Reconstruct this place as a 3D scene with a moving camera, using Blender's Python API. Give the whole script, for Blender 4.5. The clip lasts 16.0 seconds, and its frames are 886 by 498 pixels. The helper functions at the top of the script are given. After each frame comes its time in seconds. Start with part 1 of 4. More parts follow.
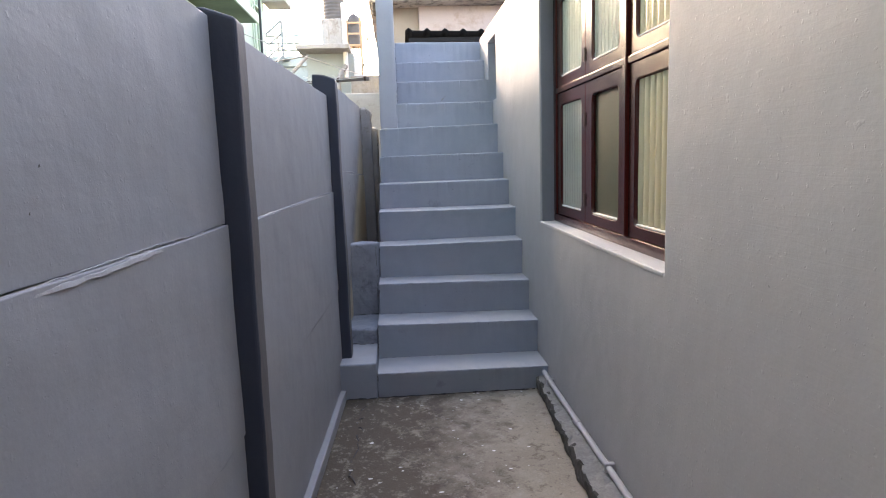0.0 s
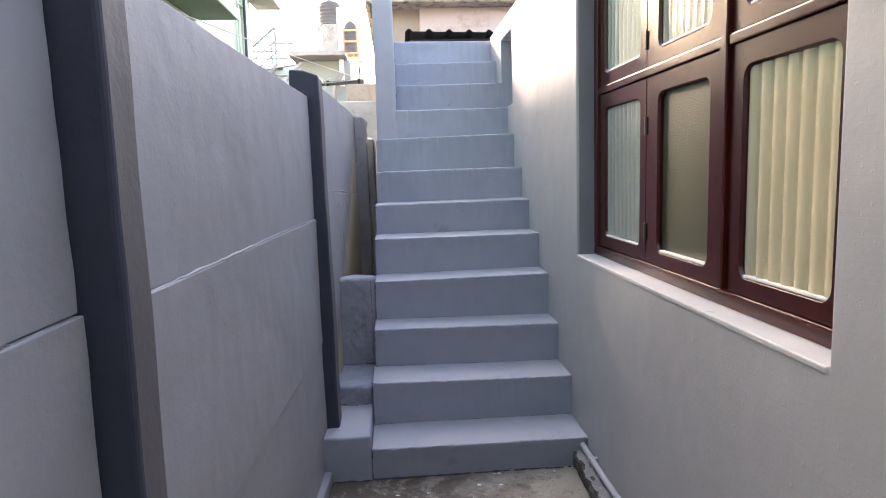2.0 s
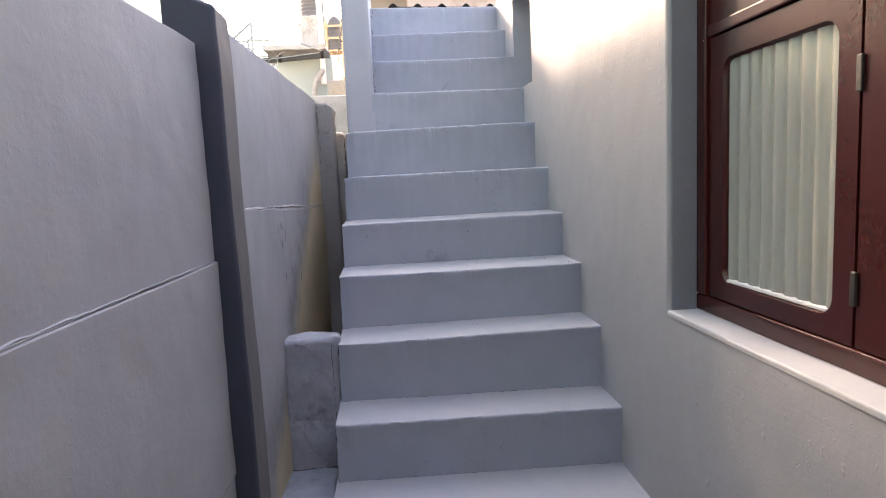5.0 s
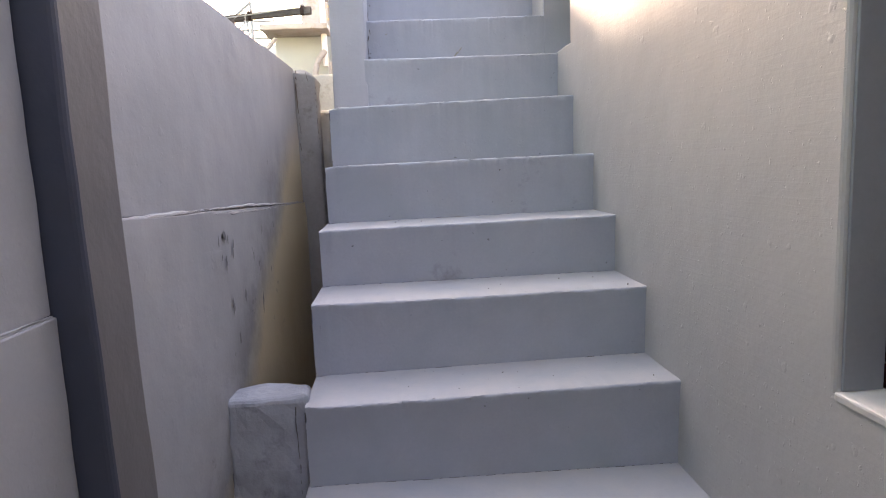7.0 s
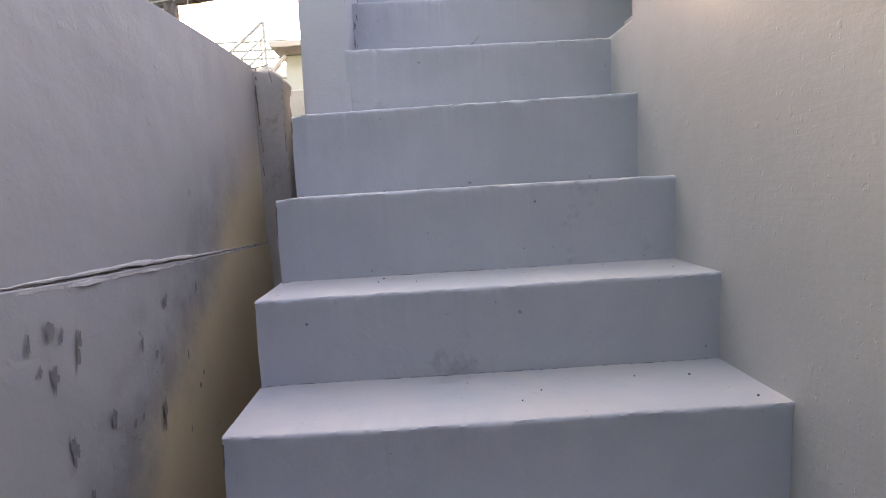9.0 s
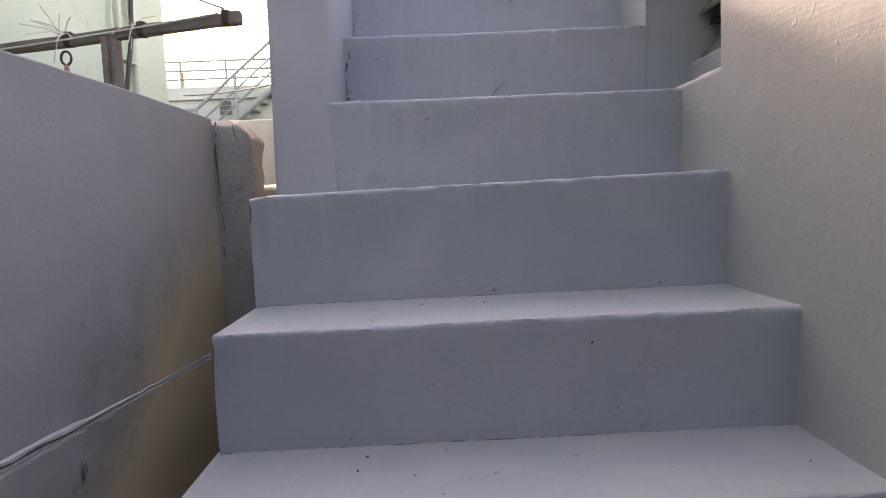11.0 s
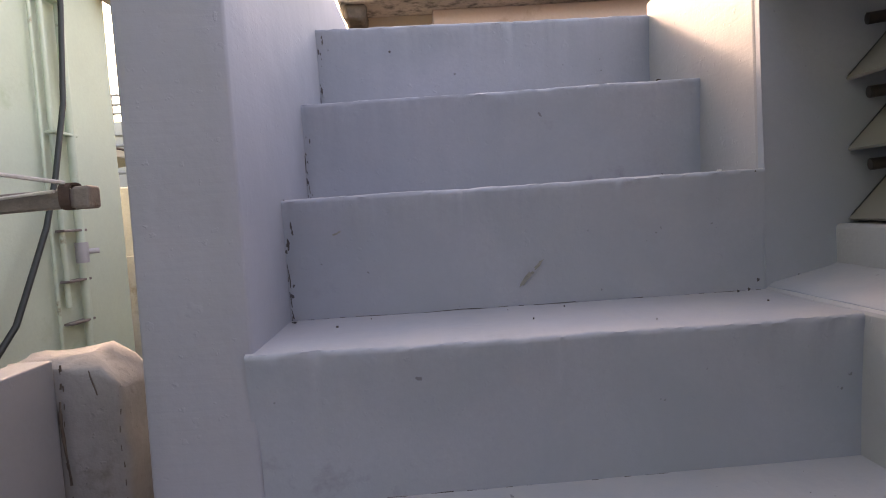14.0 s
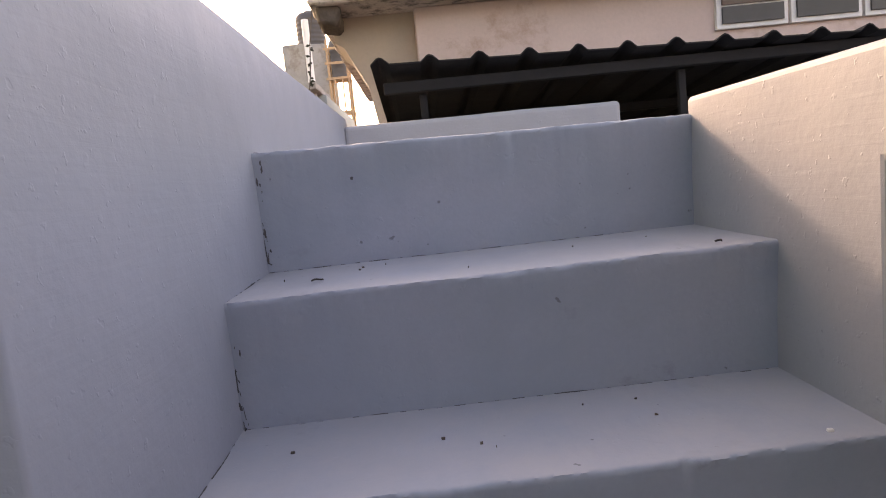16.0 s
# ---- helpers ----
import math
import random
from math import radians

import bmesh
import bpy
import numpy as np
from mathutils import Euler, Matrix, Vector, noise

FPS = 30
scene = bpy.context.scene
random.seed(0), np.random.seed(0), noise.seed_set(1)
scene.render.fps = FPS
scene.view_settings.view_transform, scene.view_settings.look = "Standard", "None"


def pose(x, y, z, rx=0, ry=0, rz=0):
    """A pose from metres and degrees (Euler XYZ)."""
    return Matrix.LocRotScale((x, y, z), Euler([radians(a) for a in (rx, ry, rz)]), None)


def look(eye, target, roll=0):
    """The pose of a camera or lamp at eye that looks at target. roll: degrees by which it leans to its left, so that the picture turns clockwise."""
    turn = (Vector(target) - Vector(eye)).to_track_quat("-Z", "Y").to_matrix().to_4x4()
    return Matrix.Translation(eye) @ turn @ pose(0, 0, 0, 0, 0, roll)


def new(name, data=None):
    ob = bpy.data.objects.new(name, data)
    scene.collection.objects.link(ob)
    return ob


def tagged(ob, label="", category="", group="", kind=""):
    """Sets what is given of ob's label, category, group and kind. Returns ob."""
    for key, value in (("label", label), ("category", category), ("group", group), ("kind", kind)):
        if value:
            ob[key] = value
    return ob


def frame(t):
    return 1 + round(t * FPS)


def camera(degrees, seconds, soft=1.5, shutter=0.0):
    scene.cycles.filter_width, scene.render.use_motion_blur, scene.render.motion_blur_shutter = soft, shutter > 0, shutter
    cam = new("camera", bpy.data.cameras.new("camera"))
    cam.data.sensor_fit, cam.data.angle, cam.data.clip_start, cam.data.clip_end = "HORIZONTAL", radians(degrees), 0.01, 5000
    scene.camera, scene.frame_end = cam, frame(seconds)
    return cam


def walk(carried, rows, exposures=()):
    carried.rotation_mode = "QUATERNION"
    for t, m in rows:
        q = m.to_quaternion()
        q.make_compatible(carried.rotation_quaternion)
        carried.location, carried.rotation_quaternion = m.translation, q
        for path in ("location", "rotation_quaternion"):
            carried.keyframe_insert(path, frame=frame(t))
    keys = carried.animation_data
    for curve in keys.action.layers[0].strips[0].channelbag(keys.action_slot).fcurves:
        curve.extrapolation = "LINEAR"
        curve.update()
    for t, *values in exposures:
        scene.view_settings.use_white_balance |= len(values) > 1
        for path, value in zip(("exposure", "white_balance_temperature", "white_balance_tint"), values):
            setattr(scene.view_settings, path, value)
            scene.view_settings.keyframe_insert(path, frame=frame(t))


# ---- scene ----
cam = camera(72.0, 16.0, soft=1.05)
PATH = [
    (0, (0.152, -3.113, 1.241), (0.289, -1.138, 0.952), -1.9),
    (0.5, (0.132, -2.94, 1.266), (0.292, -0.97, 0.962), -1.7),
    (1, (0.118, -2.782, 1.254), (0.302, -0.813, 0.958), -1.6),
    (1.5, (0.13, -2.594, 1.26), (0.29, -0.62, 0.979), -1.9),
    (2, (0.145, -2.424, 1.271), (0.29, -0.445, 1.018), -1.9),
    (2.5, (0.158, -2.245, 1.257), (0.306, -0.266, 1.004), -2.1),
    (3, (0.147, -2.051, 1.267), (0.316, -0.075, 1.006), -2.6),
    (3.5, (0.164, -1.88, 1.264), (0.357, 0.093, 0.999), -2.8),
    (4, (0.189, -1.683, 1.263), (0.363, 0.297, 1.041), -2.9),
    (6.5, (0.244, -0.875, 1.268), (0.4, 1.101, 0.999), -2.6),
    (7, (0.263, -0.71, 1.265), (0.399, 1.267, 0.994), -2.6),
    (7.5, (0.289, -0.603, 1.266), (0.396, 1.374, 0.985), -3.1),
    (8, (0.309, -0.415, 1.266), (0.397, 1.567, 1.016), -3.4),
    (10.5, (0.377, 0.313, 1.399), (0.416, 2.304, 1.222), -2.5),
    (11, (0.368, 0.4, 1.461), (0.399, 2.393, 1.306), -2.4),
    (11.5, (0.358, 0.536, 1.528), (0.372, 2.532, 1.404), -2.2),
    (12, (0.345, 0.637, 1.636), (0.339, 2.629, 1.461), -2.5),
    (12.5, (0.353, 0.739, 1.659), (0.355, 2.736, 1.547), -2.6),
    (13, (0.368, 0.849, 1.739), (0.381, 2.846, 1.646), -3.4),
    (13.5, (0.376, 0.908, 1.813), (0.405, 2.903, 1.672), -3.6),
    (14, (0.388, 0.997, 1.839), (0.436, 2.993, 1.717), -3.6),
    (14.5, (0.379, 1.089, 1.933), (0.486, 3.082, 1.794), -3.7),
    (15, (0.382, 1.182, 2.007), (0.488, 3.173, 1.855), -3.8),
    (15.5, (0.419, 1.28, 2.115), (0.505, 3.271, 1.944), -4.8),
    (16, (0.441, 1.342, 2.189), (0.499, 3.327, 1.954), -5.8),
]
walk(cam, [(t, look(eye, target, roll)) for t, eye, target, roll in PATH], exposures=[(0, 3.6, 8627, 21), (1.2, 3.63, 8627, 22), (2.6, 3.84, 8689, 24), (3.5, 3.83, 8949, 25), (7, 3.85, 10548, 28), (8.2, 3.8, 10548, 28), (10.5, 3.32, 10391, 30), (11, 3.06, 10391, 30), (12.5, 2.82, 10704, 33), (15, 2.79, 10870, 33), (15.5, 2.48, 10652, 33), (16, 2.36, 10533, 32)])

# sun: low, ahead and to the side, over the neighbour's roof
SUN_TO = Vector((-0.42, 0.90, 0.46)).normalized()
SUN_EL = math.asin(SUN_TO.z)
SUN_AZ = math.atan2(SUN_TO.x, SUN_TO.y)
w = bpy.data.worlds.new("world")
scene.world = w
w.use_nodes = True
sky = w.node_tree.nodes.new("ShaderNodeTexSky")
sky.sky_type = "NISHITA"
sky.sun_disc = False
sky.sun_elevation = SUN_EL
sky.sun_rotation = SUN_AZ % (2 * math.pi)
sky.air_density, sky.dust_density, sky.ozone_density = 1.0, 1.5, 1.0
bg = w.node_tree.nodes["Background"]
bg.inputs["Strength"].default_value = 0.15
w.node_tree.links.new(sky.outputs[0], bg.inputs["Color"])
sun_data = bpy.data.lights.new("sun", "SUN")
sun_data.angle, sun_data.color = radians(3.5), (1.0, 0.985, 0.955)
sun_data.energy = 0.44
sun = new("sun", sun_data)
sun.matrix_world = look(SUN_TO * 30, (0, 0, 0))


# ---- materials ----
def mat(name, color, rough=0.8, vary=0.10, scale=3.0, grain=0.05, grain_scale=60.0, bump=0.15, bump_scale=90.0,
        wave=0.0, metal=0.0, stain=None, stain_amount=0.0, stain_scale=4.0, spec=0.5, per_object=0.0, lumps=0.0, brush=0.0, extra=None):
    """Paint, plaster, metal: base colour varied by a broad and a fine noise, stains, fine relief."""
    m = bpy.data.materials.new(name)
    m.use_nodes = True
    nt = m.node_tree
    N, L = nt.nodes, nt.links
    bsdf = N["Principled BSDF"]
    co = N.new("ShaderNodeTexCoord").outputs["Object"]

    def noise_tex(sc, detail=4.0, rough_=0.6, dist=0.0):
        n = N.new("ShaderNodeTexNoise")
        n.inputs["Scale"].default_value, n.inputs["Detail"].default_value = sc, detail
        n.inputs["Roughness"].default_value, n.inputs["Distortion"].default_value = rough_, dist
        L.new(co, n.inputs["Vector"])
        return n.outputs["Fac"]

    def mix(fac, a, b, mode="MIX"):
        x = N.new("ShaderNodeMix")
        x.data_type, x.blend_type = "RGBA", mode
        for sock, v in ((x.inputs["Factor"], fac), (x.inputs["A"], a), (x.inputs["B"], b)):
            if isinstance(v, (int, float)):
                sock.default_value = v
            elif isinstance(v, tuple):
                sock.default_value = (*v, 1.0)
            else:
                L.new(v, sock)
        return x.outputs["Result"]

    def ramp(v, lo, hi):
        r = N.new("ShaderNodeMapRange")
        r.inputs["From Min"].default_value, r.inputs["From Max"].default_value = lo, hi
        L.new(v, r.inputs["Value"])
        return r.outputs["Result"]

    def shade(k):
        return tuple(min(1.0, c * k) for c in color)

    col = mix(ramp(noise_tex(scale, 5), 0.3, 0.7), shade(1 - vary), shade(1 + vary * 0.7))
    col = mix(ramp(noise_tex(grain_scale, 3), 0.3, 0.75), col, mix(0.0, shade(1 - grain * 2), (0, 0, 0)), "MIX") if grain > 0.2 else col
    if grain > 0:
        g = ramp(noise_tex(grain_scale, 3), 0.25, 0.75)
        gm = N.new("ShaderNodeMapRange")
        gm.inputs["To Min"].default_value, gm.inputs["To Max"].default_value = 1 - grain, 1 + grain
        L.new(g, gm.inputs["Value"])
        hsv = N.new("ShaderNodeHueSaturation")
        L.new(col, hsv.inputs["Color"])
        L.new(gm.outputs["Result"], hsv.inputs["Value"])
        col = hsv.outputs["Color"]
    if per_object:
        info = N.new("ShaderNodeObjectInfo")
        pm = N.new("ShaderNodeMapRange")
        pm.inputs["To Min"].default_value, pm.inputs["To Max"].default_value = 1 - per_object, 1 + per_object
        L.new(info.outputs["Random"], pm.inputs["Value"])
        hs = N.new("ShaderNodeHueSaturation")
        L.new(col, hs.inputs["Color"])
        L.new(pm.outputs["Result"], hs.inputs["Value"])
        col = hs.outputs["Color"]
    if stain is not None:
        s = ramp(noise_tex(stain_scale, 7, 0.7, 0.15), 0.64 - stain_amount * 0.35, 0.74 - stain_amount * 0.2)
        sf = N.new("ShaderNodeMath")
        sf.operation = "MULTIPLY"
        sf.inputs[1].default_value = 0.85
        L.new(s, sf.inputs[0])
        col = mix(sf.outputs[0], col, stain)
    if extra:
        col = extra(N, L, co, col, mix, ramp, noise_tex)
    L.new(col, bsdf.inputs["Base Color"])
    bsdf.inputs["Metallic"].default_value = metal
    bsdf.inputs["Specular IOR Level"].default_value = spec
    rr = N.new("ShaderNodeMapRange")
    rr.inputs["To Min"].default_value, rr.inputs["To Max"].default_value = max(0.05, rough - (0.08 if rough > 0.35 else 0.02)), min(1, rough + (0.08 if rough > 0.35 else 0.03))
    L.new(noise_tex(scale * 5, 3), rr.inputs["Value"])
    L.new(rr.outputs["Result"], bsdf.inputs["Roughness"])
    nrm = None
    if wave:
        b0 = N.new("ShaderNodeBump")
        b0.inputs["Strength"].default_value, b0.inputs["Distance"].default_value = wave, 0.03
        L.new(noise_tex(4.5, 2, 0.5), b0.inputs["Height"])
        nrm = b0.outputs["Normal"]
    if bump:
        b = N.new("ShaderNodeBump")
        b.inputs["Strength"].default_value, b.inputs["Distance"].default_value = bump, 0.004
        L.new(noise_tex(bump_scale, 4, 0.6), b.inputs["Height"])
        if nrm:
            L.new(nrm, b.inputs["Normal"])
        nrm = b.outputs["Normal"]
    if brush:
        mp = N.new("ShaderNodeMapping")
        mp.inputs["Scale"].default_value = (8.0, 8.0, 95.0)
        L.new(co, mp.inputs["Vector"])
        bn = N.new("ShaderNodeTexNoise")
        bn.inputs["Scale"].default_value, bn.inputs["Detail"].default_value, bn.inputs["Distortion"].default_value = 1.0, 5.0, 0.8
        L.new(mp.outputs["Vector"], bn.inputs["Vector"])
        b = N.new("ShaderNodeBump")
        b.inputs["Strength"].default_value, b.inputs["Distance"].default_value = brush, 0.004
        L.new(bn.outputs["Fac"], b.inputs["Height"])
        if nrm:
            L.new(nrm, b.inputs["Normal"])
        nrm = b.outputs["Normal"]
    if lumps:
        for sc, lo, hi, sgn in ((75.0, 0.68, 0.73, 1.0), (48.0, 0.70, 0.75, -0.8), (24.0, 0.69, 0.75, 0.8)):
            b = N.new("ShaderNodeBump")
            b.invert = sgn < 0
            b.inputs["Strength"].default_value, b.inputs["Distance"].default_value = lumps * abs(sgn), 0.005
            L.new(ramp(noise_tex(sc, 2, 0.5), lo, hi), b.inputs["Height"])
            if nrm:
                L.new(nrm, b.inputs["Normal"])
            nrm = b.outputs["Normal"]
    if nrm:
        L.new(nrm, bsdf.inputs["Normal"])
    return m


def specks(color, density=0.72, scale=45.0, amount=0.8):
    """Small chips and scuffs of another colour, scattered."""
    def f(N, L, co, col, mix, ramp, noise_tex):
        v = ramp(noise_tex(scale, 2, 0.5), density, density + 0.03)
        k = N.new("ShaderNodeMath")
        k.operation = "MULTIPLY"
        k.inputs[1].default_value = amount
        L.new(v, k.inputs[0])
        return mix(k.outputs[0], col, color)
    return f


def patchy(color, scale=1.7, amount=0.5, lo=0.42, hi=0.62, then=None):
    """Broad uneven patches where a second coat of another tone shows."""
    def f(N, L, co, col, mix, ramp, noise_tex):
        k = N.new("ShaderNodeMath")
        k.operation = "MULTIPLY"
        k.inputs[1].default_value = amount
        L.new(ramp(noise_tex(scale, 6, 0.62, 0.4), lo, hi), k.inputs[0])
        col = mix(k.outputs[0], col, color)
        return then(N, L, co, col, mix, ramp, noise_tex) if then else col
    return f


def tread_skylight(N, L, co, col, mix, ramp, noise_tex):
    """Skylight on level faces put in as a paler, patchy tone; dark specks."""
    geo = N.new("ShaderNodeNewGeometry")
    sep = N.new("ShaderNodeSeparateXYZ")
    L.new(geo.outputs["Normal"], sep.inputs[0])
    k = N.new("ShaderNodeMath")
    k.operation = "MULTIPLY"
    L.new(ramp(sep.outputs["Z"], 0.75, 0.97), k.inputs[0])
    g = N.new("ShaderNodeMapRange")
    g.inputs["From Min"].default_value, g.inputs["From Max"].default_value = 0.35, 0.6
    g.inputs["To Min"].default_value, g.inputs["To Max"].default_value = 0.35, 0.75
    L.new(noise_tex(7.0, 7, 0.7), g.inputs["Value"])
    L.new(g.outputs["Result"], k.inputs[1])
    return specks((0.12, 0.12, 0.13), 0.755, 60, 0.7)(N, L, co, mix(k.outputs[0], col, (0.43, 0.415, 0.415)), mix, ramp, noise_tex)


def bare_end(N, L, co, col, mix, ramp, noise_tex):
    """The fence's far lower part was never painted: buff plaster with black mould where the grey runs out."""
    sep = N.new("ShaderNodeSeparateXYZ")
    L.new(co, sep.inputs[0])

    def mth(op, a, b):
        n = N.new("ShaderNodeMath")
        n.operation = op
        for i, v in enumerate((a, b)):
            if isinstance(v, (int, float)):
                n.inputs[i].default_value = v
            else:
                L.new(v, n.inputs[i])
        return n.outputs[0]
    n1 = noise_tex(3.0, 5, 0.6)
    along = mth("ADD", sep.outputs["Y"], mth("MULTIPLY", mth("SUBTRACT", n1, 0.5), 0.35))
    along = mth("SUBTRACT", along, mth("MULTIPLY", mth("SUBTRACT", sep.outputs["Z"], 0.716), 1.15))
    low = ramp(mth("ADD", sep.outputs["Z"], mth("MULTIPLY", mth("SUBTRACT", n1, 0.5), 0.2)), 1.50, 1.28)
    bare = mth("MULTIPLY", ramp(along, 0.80, 0.98), low)
    mould = mth("MULTIPLY", mth("MULTIPLY", ramp(along, 0.50, 0.76), ramp(along, 1.02, 0.84)), low)
    mould = mth("MULTIPLY", mould, ramp(noise_tex(9.0, 6, 0.7), 0.36, 0.60))
    streak = mth("MULTIPLY", ramp(along, 0.25, 0.5), mth("MULTIPLY", low, ramp(noise_tex(16.0, 5, 0.7), 0.66, 0.74)))
    col = mix(mth("MULTIPLY", bare, 0.9), col, (0.58, 0.47, 0.31))
    col = mix(mth("MULTIPLY", mould, 0.38), col, (0.10, 0.095, 0.10))
    return mix(mth("MULTIPLY", streak, 0.75), col, (0.12, 0.12, 0.14))


PAINT_FENCE = mat("fence_paint", (0.312, 0.315, 0.332), 0.60, 0.07, 2.2, 0.03, 120, 0.20, 65, wave=0.40, lumps=0.13, brush=0.05,
                  extra=patchy((0.285, 0.295, 0.315), 2.4, 0.7, then=bare_end))
PAINT_HOUSE = mat("house_paint", (0.390, 0.395, 0.41), 0.55, 0.06, 1.6, 0.03, 110, 0.15, 70, wave=0.30, lumps=0.22, brush=0.12,
                  extra=patchy((0.355, 0.36, 0.375), 1.9, 0.7, then=specks((0.20, 0.20, 0.21), 0.765, 42, 0.6)))
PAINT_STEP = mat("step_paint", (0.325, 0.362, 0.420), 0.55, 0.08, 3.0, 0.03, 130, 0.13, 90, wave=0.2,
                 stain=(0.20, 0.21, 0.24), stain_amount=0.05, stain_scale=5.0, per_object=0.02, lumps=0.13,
                 extra=patchy((0.275, 0.325, 0.375), 3.3, 0.8, then=tread_skylight))
PAINT_PARAPET = mat("parapet_paint", (0.335, 0.357, 0.405), 0.55, 0.05, 2.0, 0.02, 70, 0.15, 65, wave=0.3, lumps=0.15, brush=0.10,
                    extra=patchy((0.31, 0.335, 0.375), 2.2, 0.7))
PAINT_END = mat("fence_end_paint", (0.27, 0.265, 0.265), 0.7, 0.16, 6, 0.06, 90, 0.6, 50, wave=0.4, lumps=0.35,
                stain=(0.16, 0.145, 0.13), stain_amount=0.12, stain_scale=9)
BOUNCE_BUFF = mat("bounce_buff", (0.56, 0.47, 0.34), 0.9, 0.15, 4, 0.06, 70, 0.5, 50, stain=(0.3, 0.25, 0.19), stain_amount=0.15, stain_scale=6)
REVEAL_SHADE = mat("reveal_shade", (0.205, 0.225, 0.26), 0.6, 0.1, 4, 0.03, 90, 0.2, 60, wave=0.2)
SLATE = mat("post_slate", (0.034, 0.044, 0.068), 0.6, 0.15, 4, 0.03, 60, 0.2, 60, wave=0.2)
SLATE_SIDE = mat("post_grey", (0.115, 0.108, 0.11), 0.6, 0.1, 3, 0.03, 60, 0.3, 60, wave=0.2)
SILL = mat("sill_paint", (0.50, 0.50, 0.50), 0.6, 0.08, 5, 0.03, 90, 0.15, 60, stain=(0.25, 0.24, 0.22), stain_amount=0.08, stain_scale=9)
PLINTH_SIDE_DARK = mat("plinth_side_dark", (0.060, 0.056, 0.052), 0.95, 0.3, 9, 0.12, 90, 0.9, 50, stain=(0.20, 0.19, 0.18), stain_amount=0.15, stain_scale=14)
MORTAR = mat("mortar_ridge", (0.41, 0.40, 0.41), 0.7, 0.1, 8, 0.05, 60, 0.5, 70)
def yard_wear(N, L, co, col, mix, ramp, noise_tex):
    """Brown damp stains, heavier along the fence, over pale worn patches and paint flecks."""
    sep = N.new("ShaderNodeSeparateXYZ")
    L.new(co, sep.inputs[0])

    def mth(op, a, b):
        n = N.new("ShaderNodeMath")
        n.operation = op
        for i, v in enumerate((a, b)):
            if isinstance(v, (int, float)):
                n.inputs[i].default_value = v
            else:
                L.new(v, n.inputs[i])
        return n.outputs[0]
    big = noise_tex(2.3, 9, 0.72)
    damp = mth("SUBTRACT", mth("MULTIPLY", big, 1.5), sep.outputs["X"])
    col = mix(mth("MULTIPLY", ramp(damp, 0.20, 0.54), 0.85), col, (0.068, 0.047, 0.030))
    col = mix(mth("MULTIPLY", ramp(noise_tex(6.0, 10, 0.80), 0.53, 0.60), 0.55), col, (0.37, 0.325, 0.27))
    col = mix(mth("MULTIPLY", ramp(noise_tex(9.0, 9, 0.80), 0.53, 0.61), 0.62), col, (0.085, 0.062, 0.045))
    col = mix(mth("MULTIPLY", ramp(noise_tex(22.0, 6, 0.8), 0.56, 0.62), 0.5), col, (0.42, 0.38, 0.33))
    col = mix(mth("MULTIPLY", ramp(noise_tex(40.0, 4, 0.7), 0.60, 0.66), 0.6), col, (0.055, 0.042, 0.034))
    return mix(mth("MULTIPLY", ramp(noise_tex(34, 2, 0.5), 0.735, 0.76), 0.85), col, (0.58, 0.56, 0.53))


CONCRETE = mat("yard_concrete", (0.31, 0.262, 0.21), 0.85, 0.25, 2.2, 0.14, 130, 0.6, 120, wave=0.2, extra=yard_wear)
ROUGH_CONC = mat("rough_concrete", (0.23, 0.225, 0.215), 0.9, 0.3, 7, 0.15, 90, 0.9, 60, stain=(0.09, 0.085, 0.08), stain_amount=0.3, stain_scale=7)
BLOCK_PAINT = mat("block_paint", (0.28, 0.305, 0.345), 0.65, 0.2, 5, 0.06, 60, 0.7, 40, stain=(0.14, 0.15, 0.18), stain_amount=0.25, stain_scale=9)
PVC = mat("pvc_paint", (0.40, 0.40, 0.415), 0.45, 0.06, 5, 0.02, 80, 0.05, 80)
WOOD = mat("red_oxide_wood", (0.052, 0.0085, 0.0065), 0.24, 0.15, 2.5, 0.03, 50, 0.10, 40, extra=specks((0.55, 0.52, 0.50), 0.775, 52, 0.8))
IRON = mat("black_iron", (0.02, 0.017, 0.016), 0.5, 0.2, 10, 0.1, 90, 0.2, 90)
RUST = mat("rusty_steel", (0.21, 0.18, 0.168), 0.7, 0.35, 14, 0.12, 120, 0.5, 120, metal=0.2, stain=(0.15, 0.07, 0.045), stain_amount=0.2, stain_scale=20)
RUST_DARK = mat("dark_rust", (0.075, 0.045, 0.036), 0.8, 0.3, 20, 0.1, 120, 0.5, 120)
GREEN = mat("green_wall", (0.50, 0.59, 0.475), 0.8, 0.08, 1.5, 0.03, 60, 0.3, 50, stain=(0.36, 0.46, 0.30), stain_amount=0.12, stain_scale=2.2)
CANOPY = mat("canopy_paint", (0.52, 0.50, 0.38), 0.85, 0.12, 2, 0.05, 60, 0.3, 50, stain=(0.25, 0.22, 0.17), stain_amount=0.12, stain_scale=4)
GREEN_GREY = mat("grey_green_wall", (0.33, 0.375, 0.365), 0.85, 0.08, 1.5, 0.03, 60, 0.3, 50, stain=(0.27, 0.28, 0.25), stain_amount=0.12, stain_scale=3)
GREEN_DARK = mat("green_soffit", (0.19, 0.255, 0.17), 0.8, 0.2, 3, 0.03, 60, 0.2, 50)
GREEN_PVC = mat("green_pvc", (0.50, 0.60, 0.48), 0.5, 0.1, 5, 0.03, 60, 0.05, 80, stain=(0.25, 0.18, 0.10), stain_amount=0.1, stain_scale=9)
